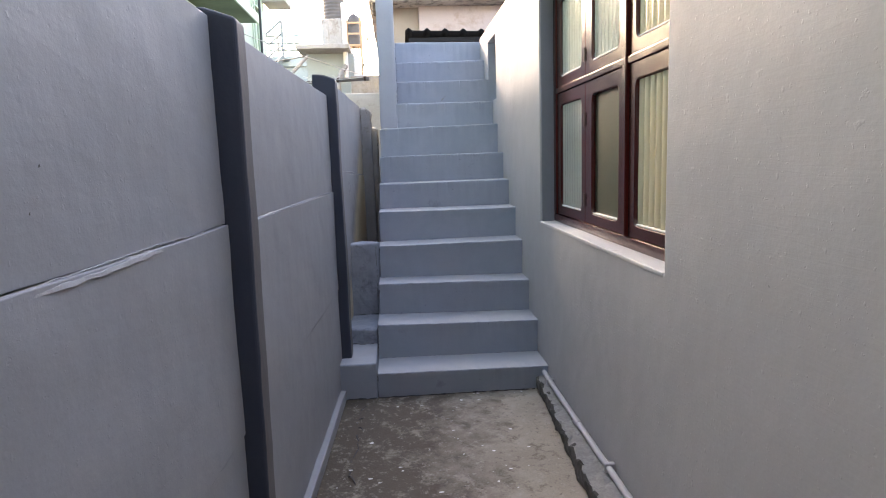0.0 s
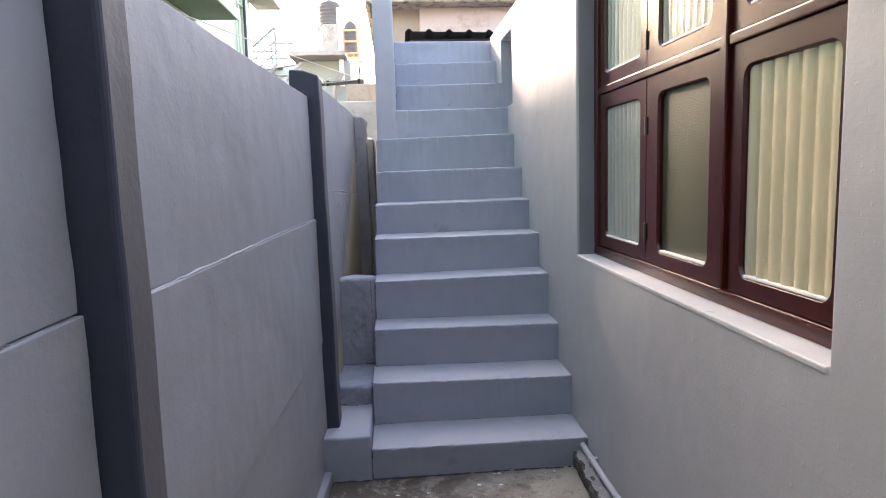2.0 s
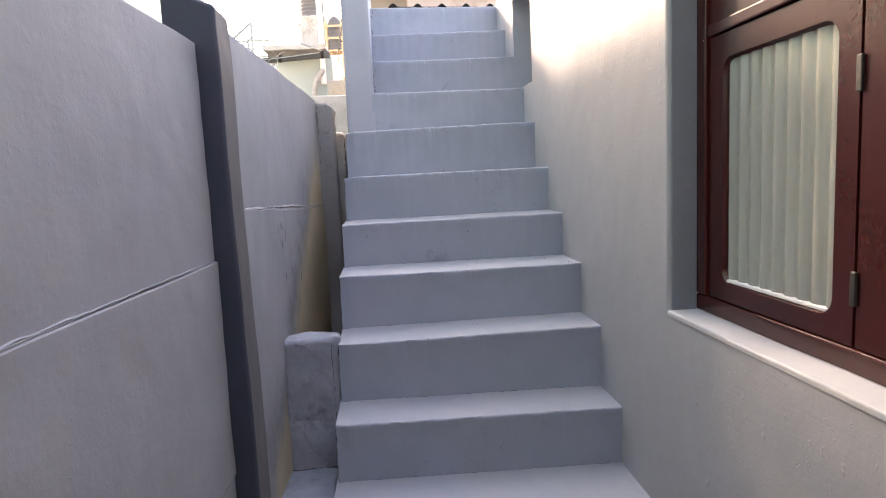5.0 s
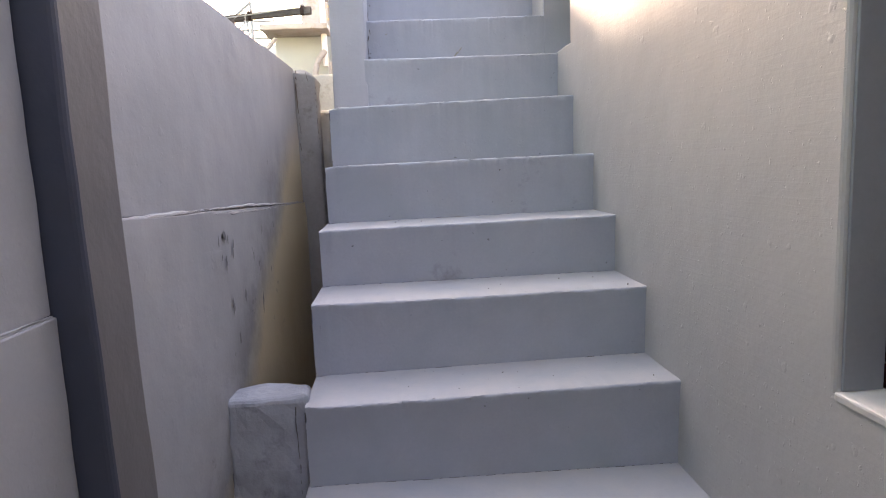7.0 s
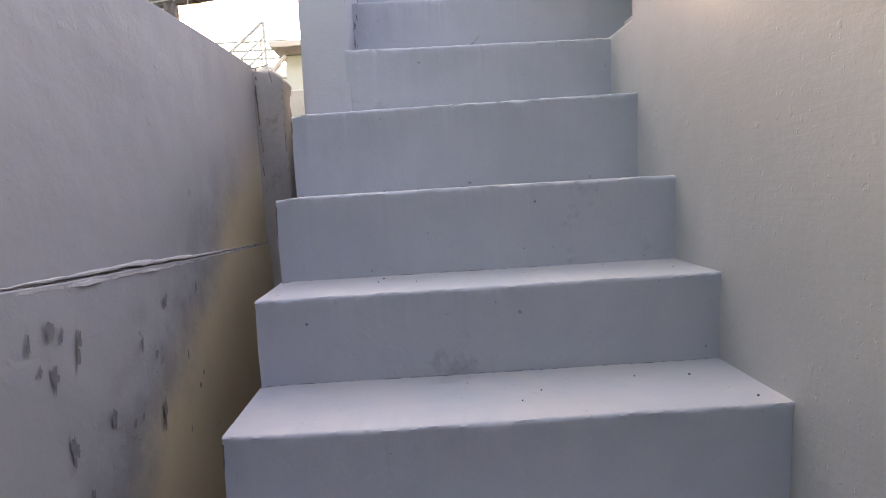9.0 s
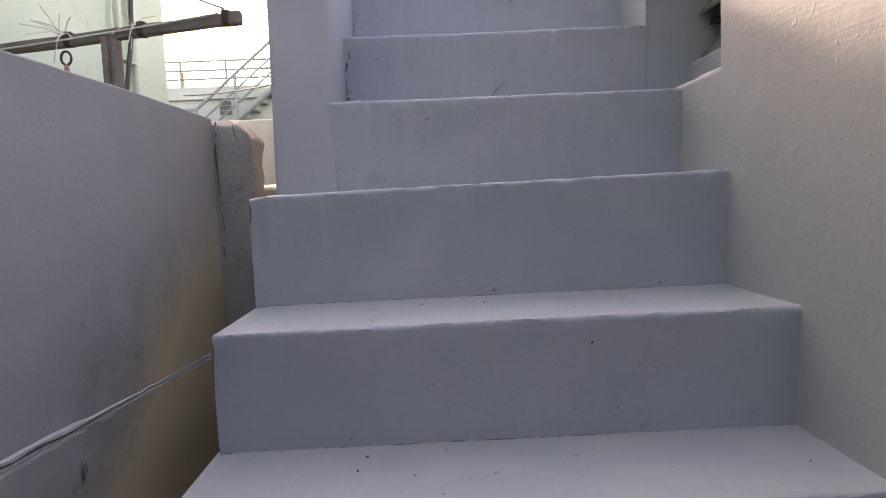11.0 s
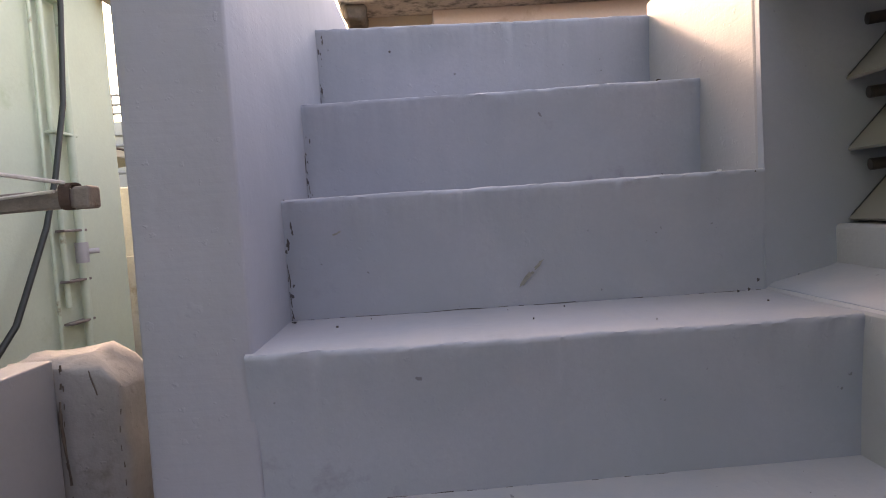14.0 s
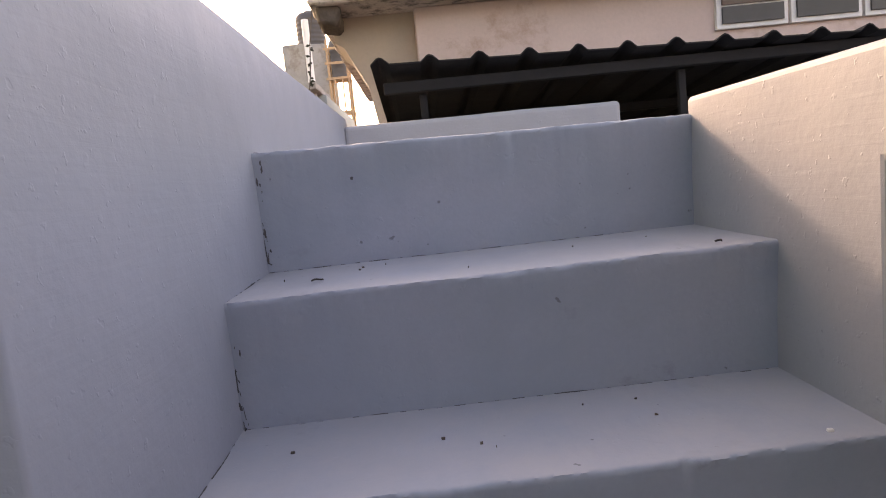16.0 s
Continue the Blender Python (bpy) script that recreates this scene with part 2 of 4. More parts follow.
PEACH = mat("peach_wall", (0.62, 0.47, 0.42), 0.85, 0.10, 1.2, 0.04, 40, 0.3, 40, stain=(0.42, 0.27, 0.20), stain_amount=0.30, stain_scale=2.2)
CORNICE = mat("stained_cornice", (0.54, 0.47, 0.43), 0.9, 0.25, 3, 0.1, 50, 0.6, 40, stain=(0.035, 0.03, 0.03), stain_amount=0.45, stain_scale=9)
TAN = mat("tan_soffit", (0.43, 0.345, 0.28), 0.85, 0.1, 2, 0.03, 40, 0.2, 40)
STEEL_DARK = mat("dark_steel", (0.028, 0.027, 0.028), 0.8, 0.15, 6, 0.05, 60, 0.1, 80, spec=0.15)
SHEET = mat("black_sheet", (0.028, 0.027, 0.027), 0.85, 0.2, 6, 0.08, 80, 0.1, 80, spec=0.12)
STEEL_GREY = mat("grey_steel", (0.035, 0.035, 0.038), 0.5, 0.15, 6, 0.05, 60, 0.1, 80)
BEIGE = mat("beige_wall", (0.46, 0.445, 0.41), 0.9, 0.15, 3, 0.06, 50, 0.4, 40, stain=(0.27, 0.23, 0.18), stain_amount=0.25, stain_scale=5)
WHITEWASH = mat("old_whitewash", (0.31, 0.295, 0.28), 0.9, 0.18, 3, 0.06, 50, 0.5, 40, stain=(0.20, 0.17, 0.14), stain_amount=0.38, stain_scale=6)
WHITE = mat("white_frame", (0.74, 0.72, 0.69), 0.55, 0.05, 4, 0.02, 60, 0.05, 60)
DARK_PANE = mat("dark_pane", (0.055, 0.053, 0.052), 0.5, 0.2, 4, 0.02, 60, 0.0)
BROWN_PANE = mat("brown_pane", (0.13, 0.08, 0.06), 0.5, 0.2, 4, 0.02, 60, 0.0)
TANK = mat("black_tank", (0.07, 0.062, 0.06), 0.55, 0.2, 3, 0.03, 50, 0.05, 60)
TIMBER = mat("pale_timber", (0.42, 0.27, 0.16), 0.8, 0.2, 5, 0.05, 60, 0.2, 60)
CABLE = mat("green_black_cable", (0.018, 0.026, 0.024), 0.5, 0.1, 8, 0.02, 60, 0.05, 60)
CORD = mat("white_cord", (0.62, 0.60, 0.56), 0.8, 0.1, 30, 0.1, 200, 0.2, 200)
ROPE = mat("red_white_rope", (0.42, 0.22, 0.22), 0.9, 0.6, 140, 0.2, 200, 0.4, 200)
LEAF = mat("dry_palm", (0.035, 0.040, 0.024), 0.7, 0.3, 20, 0.1, 60, 0.1, 60)
ROOM = mat("room_plaster", (0.55, 0.52, 0.45), 0.9, 0.06, 2, 0.02, 40, 0.1, 40)
CLOTH = mat("cream_curtain", (0.66, 0.60, 0.43), 0.95, 0.15, 6, 0.05, 200, 0.3, 200)


PALE_STEEL = mat("pale_steel", (0.17, 0.195, 0.20), 0.6, 0.1, 6, 0.05, 60, 0.1, 80)
MOULD = mat("black_mould", (0.10, 0.075, 0.06), 0.95, 0.4, 12, 0.1, 60, 0.6, 50)
DRIP = mat("drip_stain", (0.16, 0.16, 0.17), 0.8, 0.2, 60, 0.1, 120, 0.2, 120)
SCUFF = mat("olive_scuff", (0.26, 0.265, 0.235), 0.8, 0.3, 60, 0.1, 120, 0.2, 120)
DRY_LEAF = mat("dry_leaf", (0.06, 0.045, 0.035), 0.7, 0.3, 60, 0.1, 120, 0.2, 120)
GRIME = mat("dark_grime", (0.085, 0.08, 0.08), 0.9, 0.3, 30, 0.1, 90, 0.2, 90)
BLOCKER_BROWN = mat("blocker_brown", (0.085, 0.075, 0.065), 0.9, 0.2, 2, 0.1, 60, 0.4, 60)


def glass(name, color, rough, through_, bump=0.0, scale=200.0, spec=0.5):
    m = bpy.data.materials.new(name)
    m.use_nodes = True
    nt = m.node_tree
    b = nt.nodes["Principled BSDF"]
    n = nt.nodes.new("ShaderNodeTexNoise")
    n.inputs["Scale"].default_value = 5.0
    c = nt.nodes.new("ShaderNodeTexCoord")
    nt.links.new(c.outputs["Object"], n.inputs["Vector"])
    x = nt.nodes.new("ShaderNodeMix")
    x.data_type = "RGBA"
    x.inputs["A"].default_value = (*[v * 0.82 for v in color], 1)
    x.inputs["B"].default_value = (*color, 1)
    nt.links.new(n.outputs["Fac"], x.inputs["Factor"])
    nt.links.new(x.outputs["Result"], b.inputs["Base Color"])
    b.inputs["Roughness"].default_value = rough
    b.inputs["Transmission Weight"].default_value = through_
    b.inputs["IOR"].default_value = 1.5
    b.inputs["Specular IOR Level"].default_value = spec
    if bump:
        v = nt.nodes.new("ShaderNodeTexVoronoi")
        v.inputs["Scale"].default_value = scale
        nt.links.new(c.outputs["Object"], v.inputs["Vector"])
        u = nt.nodes.new("ShaderNodeBump")
        u.inputs["Strength"].default_value, u.inputs["Distance"].default_value = bump, 0.002
        nt.links.new(v.outputs["Distance"], u.inputs["Height"])
        nt.links.new(u.outputs["Normal"], b.inputs["Normal"])
    return m


REEDED = glass("reeded_glass", (0.74, 0.75, 0.68), 0.10, 0.6)
REEDED_WARM = glass("reeded_glass_warm", (0.80, 0.73, 0.52), 0.10, 0.35)
FROSTED = glass("frosted_glass", (0.085, 0.090, 0.055), 0.34, 0.3, 0.5, 320.0, 0.5)
LOUVRE = glass("smoked_louvre", (0.34, 0.32, 0.28), 0.18, 0.25)


# ---- helpers ----
def link(name, bm, material, parent=None, label="", smooth=False, loc=None):
    """One mesh object; under a thing when parent is given. Coordinates are the world's."""
    bmesh.ops.recalc_face_normals(bm, faces=bm.faces)
    me = bpy.data.meshes.new(name)
    bm.to_mesh(me)
    bm.free()
    for m in (material if isinstance(material, (list, tuple)) else [material]):
        me.materials.append(m)
    if smooth:
        for p in me.polygons:
            p.use_smooth = True
        me.set_sharp_from_angle(angle=radians(48))
    ob = new(name, me)
    if parent is not None:
        ob.parent = parent
        if parent.type == "EMPTY":
            ob.matrix_parent_inverse = Matrix.Translation(-parent.location)
    if label:
        ob["label"] = label
    return ob


def part(name, bm, material, parent, label="", smooth=False):
    return link(name, bm, material, parent, label, smooth)


def thing(name, loc, label, category, group="", kind=""):
    ob = new(name)
    ob.empty_display_size = 0.05
    ob.location = loc
    return tagged(ob, label, category, group, kind)


def add_box(bm, x0, x1, y0, y1, z0, z1, bevel=0.0, segs=2, cuts=0, wob=0.0, wscale=6.0, mat_index=0):
    """A box with soft edges; wob makes its faces and edges uneven."""
    t = bmesh.new()
    bmesh.ops.create_cube(t, size=1.0)
    for v in t.verts:
        v.co = Vector(((x0 + x1) / 2 + v.co.x * (x1 - x0), (y0 + y1) / 2 + v.co.y * (y1 - y0), (z0 + z1) / 2 + v.co.z * (z1 - z0)))
    if cuts:
        for ax, span in enumerate((x1 - x0, y1 - y0, z1 - z0)):
            n = int(min(cuts, span / 0.03))
            if n > 0:
                lo = (x0, y0, z0)[ax]
                for i in range(1, n + 1):
                    p, q = [0, 0, 0], [0, 0, 0]
                    p[ax], q[ax] = lo + span * i / (n + 1), 1
                    bmesh.ops.bisect_plane(t, geom=t.verts[:] + t.edges[:] + t.faces[:], plane_co=p, plane_no=q)
    if bevel:
        sharp = [e for e in t.edges if len(e.link_faces) == 2 and e.calc_face_angle() > 0.7]
        bmesh.ops.bevel(t, geom=sharp, offset=bevel, segments=segs, affect="EDGES", profile=0.5)
    if wob:
        for v in t.verts:
            v.co += noise.noise_vector(v.co * wscale) * wob + noise.noise_vector(v.co * wscale * 4) * wob * 0.35
    for f in t.faces:
        f.material_index = mat_index
    me = bpy.data.meshes.new("tmp")
    t.to_mesh(me)
    t.free()
    bm.from_mesh(me)
    bpy.data.meshes.remove(me)
    return bm


def box(*a, **k):
    return add_box(bmesh.new(), *a, **k)


def tube_mesh(pts, r, sides=10, bm=None, cap=True):
    """A round bar along a polyline."""
    bm = bm or bmesh.new()
    pts = [Vector(p) for p in pts]
    rings, up = [], None
    for i, p in enumerate(pts):
        d = (pts[min(i + 1, len(pts) - 1)] - pts[max(i - 1, 0)]).normalized()
        a = d.orthogonal().normalized() if up is None else (up - d * up.dot(d)).normalized()
        up = a
        b = d.cross(a)
        rr = r[i] if isinstance(r, (list, tuple)) else r
        rings.append([bm.verts.new(p + (a * math.cos(2 * math.pi * j / sides) + b * math.sin(2 * math.pi * j / sides)) * rr) for j in range(sides)])
    for q, s in zip(rings, rings[1:]):
        for j in range(sides):
            bm.faces.new((q[j], q[(j + 1) % sides], s[(j + 1) % sides], s[j]))
    if cap:
        bm.faces.new(rings[0][::-1])
        bm.faces.new(rings[-1])
    return bm


def curve_pts(a, b, sag, n=16):
    a, b = Vector(a), Vector(b)
    return [a.lerp(b, i / n) - Vector((0, 0, sag * 4 * (i / n) * (1 - i / n))) for i in range(n + 1)]


def wall_slab(ys, zs, holes, x0, x1, bevel=0.006):
    """A wall across x0..x1 with rectangular holes (y0, y1, z0, z1), its edges slightly rounded."""
    ys = sorted(set(ys) | {h[0] for h in holes} | {h[1] for h in holes})
    zs = sorted(set(zs) | {h[2] for h in holes} | {h[3] for h in holes})
    bm = bmesh.new()
    grid = {}

    def vert(i, j, k):
        if (i, j, k) not in grid:
            grid[i, j, k] = bm.verts.new(((x0, x1)[k], ys[i], zs[j]))
        return grid[i, j, k]

    def solid(i, j):
        if not (0 <= i < len(ys) - 1 and 0 <= j < len(zs) - 1):
            return False
        cy, cz = (ys[i] + ys[i + 1]) / 2, (zs[j] + zs[j + 1]) / 2
        return not any(h[0] < cy < h[1] and h[2] < cz < h[3] for h in holes)
    for i in range(len(ys) - 1):
        for j in range(len(zs) - 1):
            if not solid(i, j):
                continue
            for k in (0, 1):
                bm.faces.new([vert(i, j, k), vert(i + 1, j, k), vert(i + 1, j + 1, k), vert(i, j + 1, k)])
            for di, dj, e in ((-1, 0, ((0, 0), (0, 1))), (1, 0, ((1, 0), (1, 1))), (0, -1, ((0, 0), (1, 0))), (0, 1, ((0, 1), (1, 1)))):
                if not solid(i + di, j + dj):
                    (a, b), (c, d) = e
                    bm.faces.new([vert(i + a, j + b, 0), vert(i + c, j + d, 0), vert(i + c, j + d, 1), vert(i + a, j + b, 1)])
    bmesh.ops.recalc_face_normals(bm, faces=bm.faces)
    bmesh.ops.dissolve_limit(bm, angle_limit=0.01, verts=bm.verts, edges=bm.edges)
    sharp = [e for e in bm.edges if len(e.link_faces) == 2 and e.calc_face_angle() > 0.7]
    bmesh.ops.bevel(bm, geom=sharp, offset=bevel, segments=3, affect="EDGES", profile=0.5)
    return bm


def crack(bm, a, b, r, seed, n=None, wander=0.004, gap=0.45):
    """An irregular dark line of grime from a to b, thin in places and broken in others."""
    a, b = Vector(a), Vector(b)
    n = n or max(6, int((b - a).length / 0.008))
    pts, rad = [], []
    for i in range(n + 1):
        p = a.lerp(b, i / n)
        q = Vector((p.x * 30 + seed, p.y * 30, p.z * 30))
        k = noise.noise(q) + 0.6 * noise.noise(q * 3.1)
        if k + 0.35 < gap - 0.35 and len(pts) > 1:
            tube_mesh(pts, rad, 5, bm)
            pts, rad = [], []
            continue
        pts.append(p + noise.noise_vector(q * 0.6) * wander)
        rad.append(max(0.0004, r * (0.45 + 0.9 * max(0.0, k))))
    if len(pts) > 1:
        tube_mesh(pts, rad, 5, bm)
    return bm


# ---- the yard ----
def fence_x(y):
    """Inner face of the boundary fence, which runs slightly askew to the house."""
    return -0.192 + 0.040 * (y - 0.07)


bm = box(-60, 60, -60, 90, -0.30, 0.0)
tagged(link("ground", bm, CONCRETE), "stained brown grey concrete yard floor with paint splashes", "ground", kind="structure")

# crack along the fence side of the yard floor, and drips of paint
bm = bmesh.new()
crack(bm, (-0.075, -0.02, 0.0), (-0.085, -1.0, 0.0), 0.0035, 4, wander=0.03, gap=0.25)
crack(bm, (-0.085, -1.0, 0.0), (-0.10, -2.9, 0.0), 0.0030, 8, wander=0.03, gap=0.3)
crack(bm, (-0.16, -0.004, 0.004), (0.84, -0.004, 0.004), 0.0045, 6, wander=0.003, gap=0.2)
tagged(link("floor_crack", bm, GRIME), "thin dark crack in the yard concrete", "crack", kind="structure")
bm = bmesh.new()
rnd = random.Random(5)
for i in range(90):
    cx, cy, r = rnd.uniform(-0.15, 0.78), -rnd.random() ** 1.5 * 2.2 - 0.02, 0.0025 + 0.009 * rnd.random() ** 2
    n, a0, st = 7, rnd.uniform(0, 6), rnd.uniform(0.4, 1.0)
    vs = [bm.verts.new((cx + r * math.cos(a0 + 6.283 * j / n) * rnd.uniform(0.6, 1.3), cy + st * r * math.sin(a0 + 6.283 * j / n) * rnd.uniform(0.6, 1.3), 0.0035)) for j in range(n)]
    bm.faces.new(vs)
tagged(link("paint_drips", bm, WHITE), "small white paint drips dried on the concrete", "paint drips", kind="stuff")

# low kerb strip at the foot of the fence
bm = box(0, 0.05, -4.54, -0.004, 0, 0.056, bevel=0.006, cuts=30, wob=0.004)
for v in bm.verts:
    v.co.x += fence_x(v.co.y) - 0.022
tagged(link("fence_kerb", bm, PAINT_FENCE), "grey painted cement kerb along the fence foot", "kerb", kind="structure")

# plinth along the house wall; faces turned to the yard get a near-black tone
bm = box(0, 0.20, -4.54, -0.003, 0, 0.066, bevel=0.012, cuts=150, wob=0.016, wscale=22)
for v in bm.verts:
    v.co.x += (0.853 + 0.058 * v.co.y) if v.co.x < 0.1 else 0.853
bm.normal_update()
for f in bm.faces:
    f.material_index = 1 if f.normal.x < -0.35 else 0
tagged(link("house_plinth", bm, [ROUGH_CONC, PLINTH_SIDE_DARK]), "rough broken grey cement plinth beside the yard floor", "plinth", kind="structure")

pipe = thing("water_pipe", (0.892, -2.0, 0.06), "grey painted plastic water pipe lying on the plinth", "pipe")
part("tube", tube_mesh([(0.905, 0.08, 0.105), (0.893, 0.03, 0.093), (0.892, -0.3, 0.085), (0.890, -1.2, 0.080), (0.890, -4.54, 0.080)], 0.0125, 12), PVC, pipe, smooth=True)
for y in (-0.13, -1.02, -2.3, -4.2):
    part("clip", box(0.874, 0.915, y - 0.010, y + 0.010, 0.064, 0.101, bevel=0.005), PVC, pipe)
for y in (-0.62, -1.9):
    part("coupling", tube_mesh([(0.8905, y - 0.025, 0.083), (0.8905, y + 0.025, 0.083)], 0.0155, 12), PVC, pipe, smooth=True)

# ---- boundary fence: posts with stacked precast panels ----
fence = thing("wall_fence", (-0.22, 0, 0), "grey painted precast panel boundary fence with dark posts", "fence", kind="structure")


def fence_bay(y0, y1, levels, parent, smear, dip=0.0):
    for j, (z0, z1) in enumerate(zip(levels, levels[1:])):
        bm = box(-0.05, 0.0, y0, y1, z0 + 0.001, z1 - 0.001, bevel=0.0025, cuts=26, wob=0.004, wscale=3.2)
        off = (0.000, 0.004, -0.003)[j % 3]
        for v in bm.verts:
            v.co.x += fence_x(v.co.y) + off
            if (j == 1 and v.co.z > z1 - 0.1) or (j == 2 and v.co.z < z0 + 0.1):
                v.co.z -= dip * (v.co.y - y0)
        part("panel", bm, PAINT_FENCE, parent, smooth=False)
        if j:
            # mortar smeared along the joint in overlapping strokes
            bm2 = bmesh.new()
            n = int((y1 - y0) / 0.013)
            for q in range(3):
                rows_ = []
                for i in range(n + 1):
                    y = y0 + (y1 - y0) * i / n
                    env = smear[j - 1] * max(0.0, 0.28 + 1.5 * noise.noise(Vector((y * 1.9, z0 * 7, 2 + q * 3.3)))) * min(1.0, (y - y0) * 14, (y1 - y) * 14)
                    k = env * (0.75 + 0.5 * noise.noise(Vector((y * 22, z0 * 7, q * 5.1))))
                    out, hi, lo = -0.004 + 0.0095 * min(1.0, k), 0.001 + 0.008 * k, 0.001 + 0.006 * k
                    zc = z0 - (dip * (y - y0) if j == 2 else 0.0) + 0.005 * noise.noise(Vector((y * 2.2, z0, 9))) + (q - 1) * 0.011 * env + 0.003 * noise.noise(Vector((y * 30, z0, q)))
                    x = fence_x(y) + 0.0035
                    rows_.append([bm2.verts.new((x - 0.006, y, zc + hi)), bm2.verts.new((x + out * 0.7, y, zc + hi * 0.5)), bm2.verts.new((x + out, y, zc - lo * 0.4)), bm2.verts.new((x - 0.006, y, zc - lo))])
                for a, b in zip(rows_, rows_[1:]):
                    for q_ in range(3):
                        bm2.faces.new((a[q_], a[q_ + 1], b[q_ + 1], b[q_]))
            part("mortar", bm2, MORTAR if smear[1] > 0.6 and j == 2 else PAINT_FENCE, parent, smooth=True)


fence_bay(-4.54, -1.635, [0.0, 0.58, 1.105, 1.585], fence, (0.4, 0.95))
fence_bay(-1.548, 0.095, [0.0, 0.575, 1.095, 1.585], fence, (0.4, 0.5))
fence_bay(0.235, 1.825, [0.0, 0.56, 1.205, 1.672], fence, (0.3, 0.75), 0.040)


def fence_post(y0, y1, z0, z1, out, lean, parent):
    bm = bmesh.new()
    add_box(bm, -0.07, out, y0, y1, z0, z1, bevel=0.009, segs=3, cuts=24, wob=0.0035, wscale=5)
    for v in bm.verts:
        if v.co.z > z1 - 0.06 and v.co.x > -0.02:
            v.co.z -= 0.35 * (v.co.x + 0.02)
        v.co.x += fence_x(0.5 * (y0 + y1)) + lean * (v.co.z - 0.8)
    # front and top faces take the dark tone, all others a lighter grey
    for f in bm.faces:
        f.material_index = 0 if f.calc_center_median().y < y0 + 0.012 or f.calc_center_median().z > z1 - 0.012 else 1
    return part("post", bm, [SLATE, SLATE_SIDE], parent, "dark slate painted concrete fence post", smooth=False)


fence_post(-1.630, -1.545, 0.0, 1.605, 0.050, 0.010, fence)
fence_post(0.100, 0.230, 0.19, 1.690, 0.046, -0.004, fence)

# worn concrete end of the fence
bm = box(-0.200, -0.040, 1.826, 1.925, 0, 1.672, bevel=0.012, segs=3, cuts=40, wob=0.007, wscale=16)
for v in bm.verts:
    if v.co.z > 1.50:
        top = (v.co.z - 1.50) / 0.172
        v.co.z -= top * (max(0.0, v.co.x + 0.085) * 0.9 + 0.020 * max(0.0, noise.noise(v.co * 34) + 0.1))
        v.co.x -= 0.012 * top * max(0.0, noise.noise(v.co * 21 + Vector((5, 2, 0))))
part("end_post", bm, PAINT_END, fence, "chipped grey concrete end post of the fence", smooth=True)
bm = box(-0.11, 0.000, 1.932, 2.30, 0, 1.52, bevel=0.02, segs=3, cuts=24, wob=0.012, wscale=8)
part("stub_wall", bm, BEIGE, fence, "broken buff masonry stub")
bm = bmesh.new()
for q, (x0, z0, x1, z1, r_, gap) in enumerate(((-0.119, 1.660, -0.116, 1.30, 0.0012, 0.85), (-0.117, 1.665, -0.121, 1.50, 0.0030, 0.5), (-0.078, 1.655, -0.072, 1.600, 0.0016, 0.70), (-0.044, 1.60, -0.043, 1.35, 0.0012, 0.85))):
    crack(bm, (x0, 1.8225, z0), (x1, 1.8225, z1), r_, 3.1 + q * 2.7, wander=0.006, gap=gap)
crack(bm, (-0.001, 1.931, 1.50), (0.0, 1.931, 1.30), 0.0030, 1.9, wander=0.004, gap=0.3)
part("mould", bm, MOULD, fence, "black mould in the joint of the fence end")

# ---- staircase ----
NOSE_Y = [0.0, 0.240, 0.467, 0.655, 0.860, 1.090, 1.294, 1.517, 1.721, 1.932, 2.140, 2.382]
NOSE_Z = [0.135, 0.334, 0.524, 0.724, 0.921, 1.092, 1.279, 1.484, 1.682, 1.871, 2.052, 2.260]
TILT = [-0.008, -0.017, -0.015, 0.004, -0.002, 0.002, 0.004, 0.015, 0.001, 0.005, 0.008, -0.008]
LEFT_X = [0.0, 0.003, 0.012, 0.018, 0.019, 0.023, 0.030, 0.033, 0.160, 0.160, 0.160, 0.160]
stairs = thing("staircase", (0.45, 0.0, 0.0), "blue grey painted masonry staircase climbing to the roof terrace", "staircase")


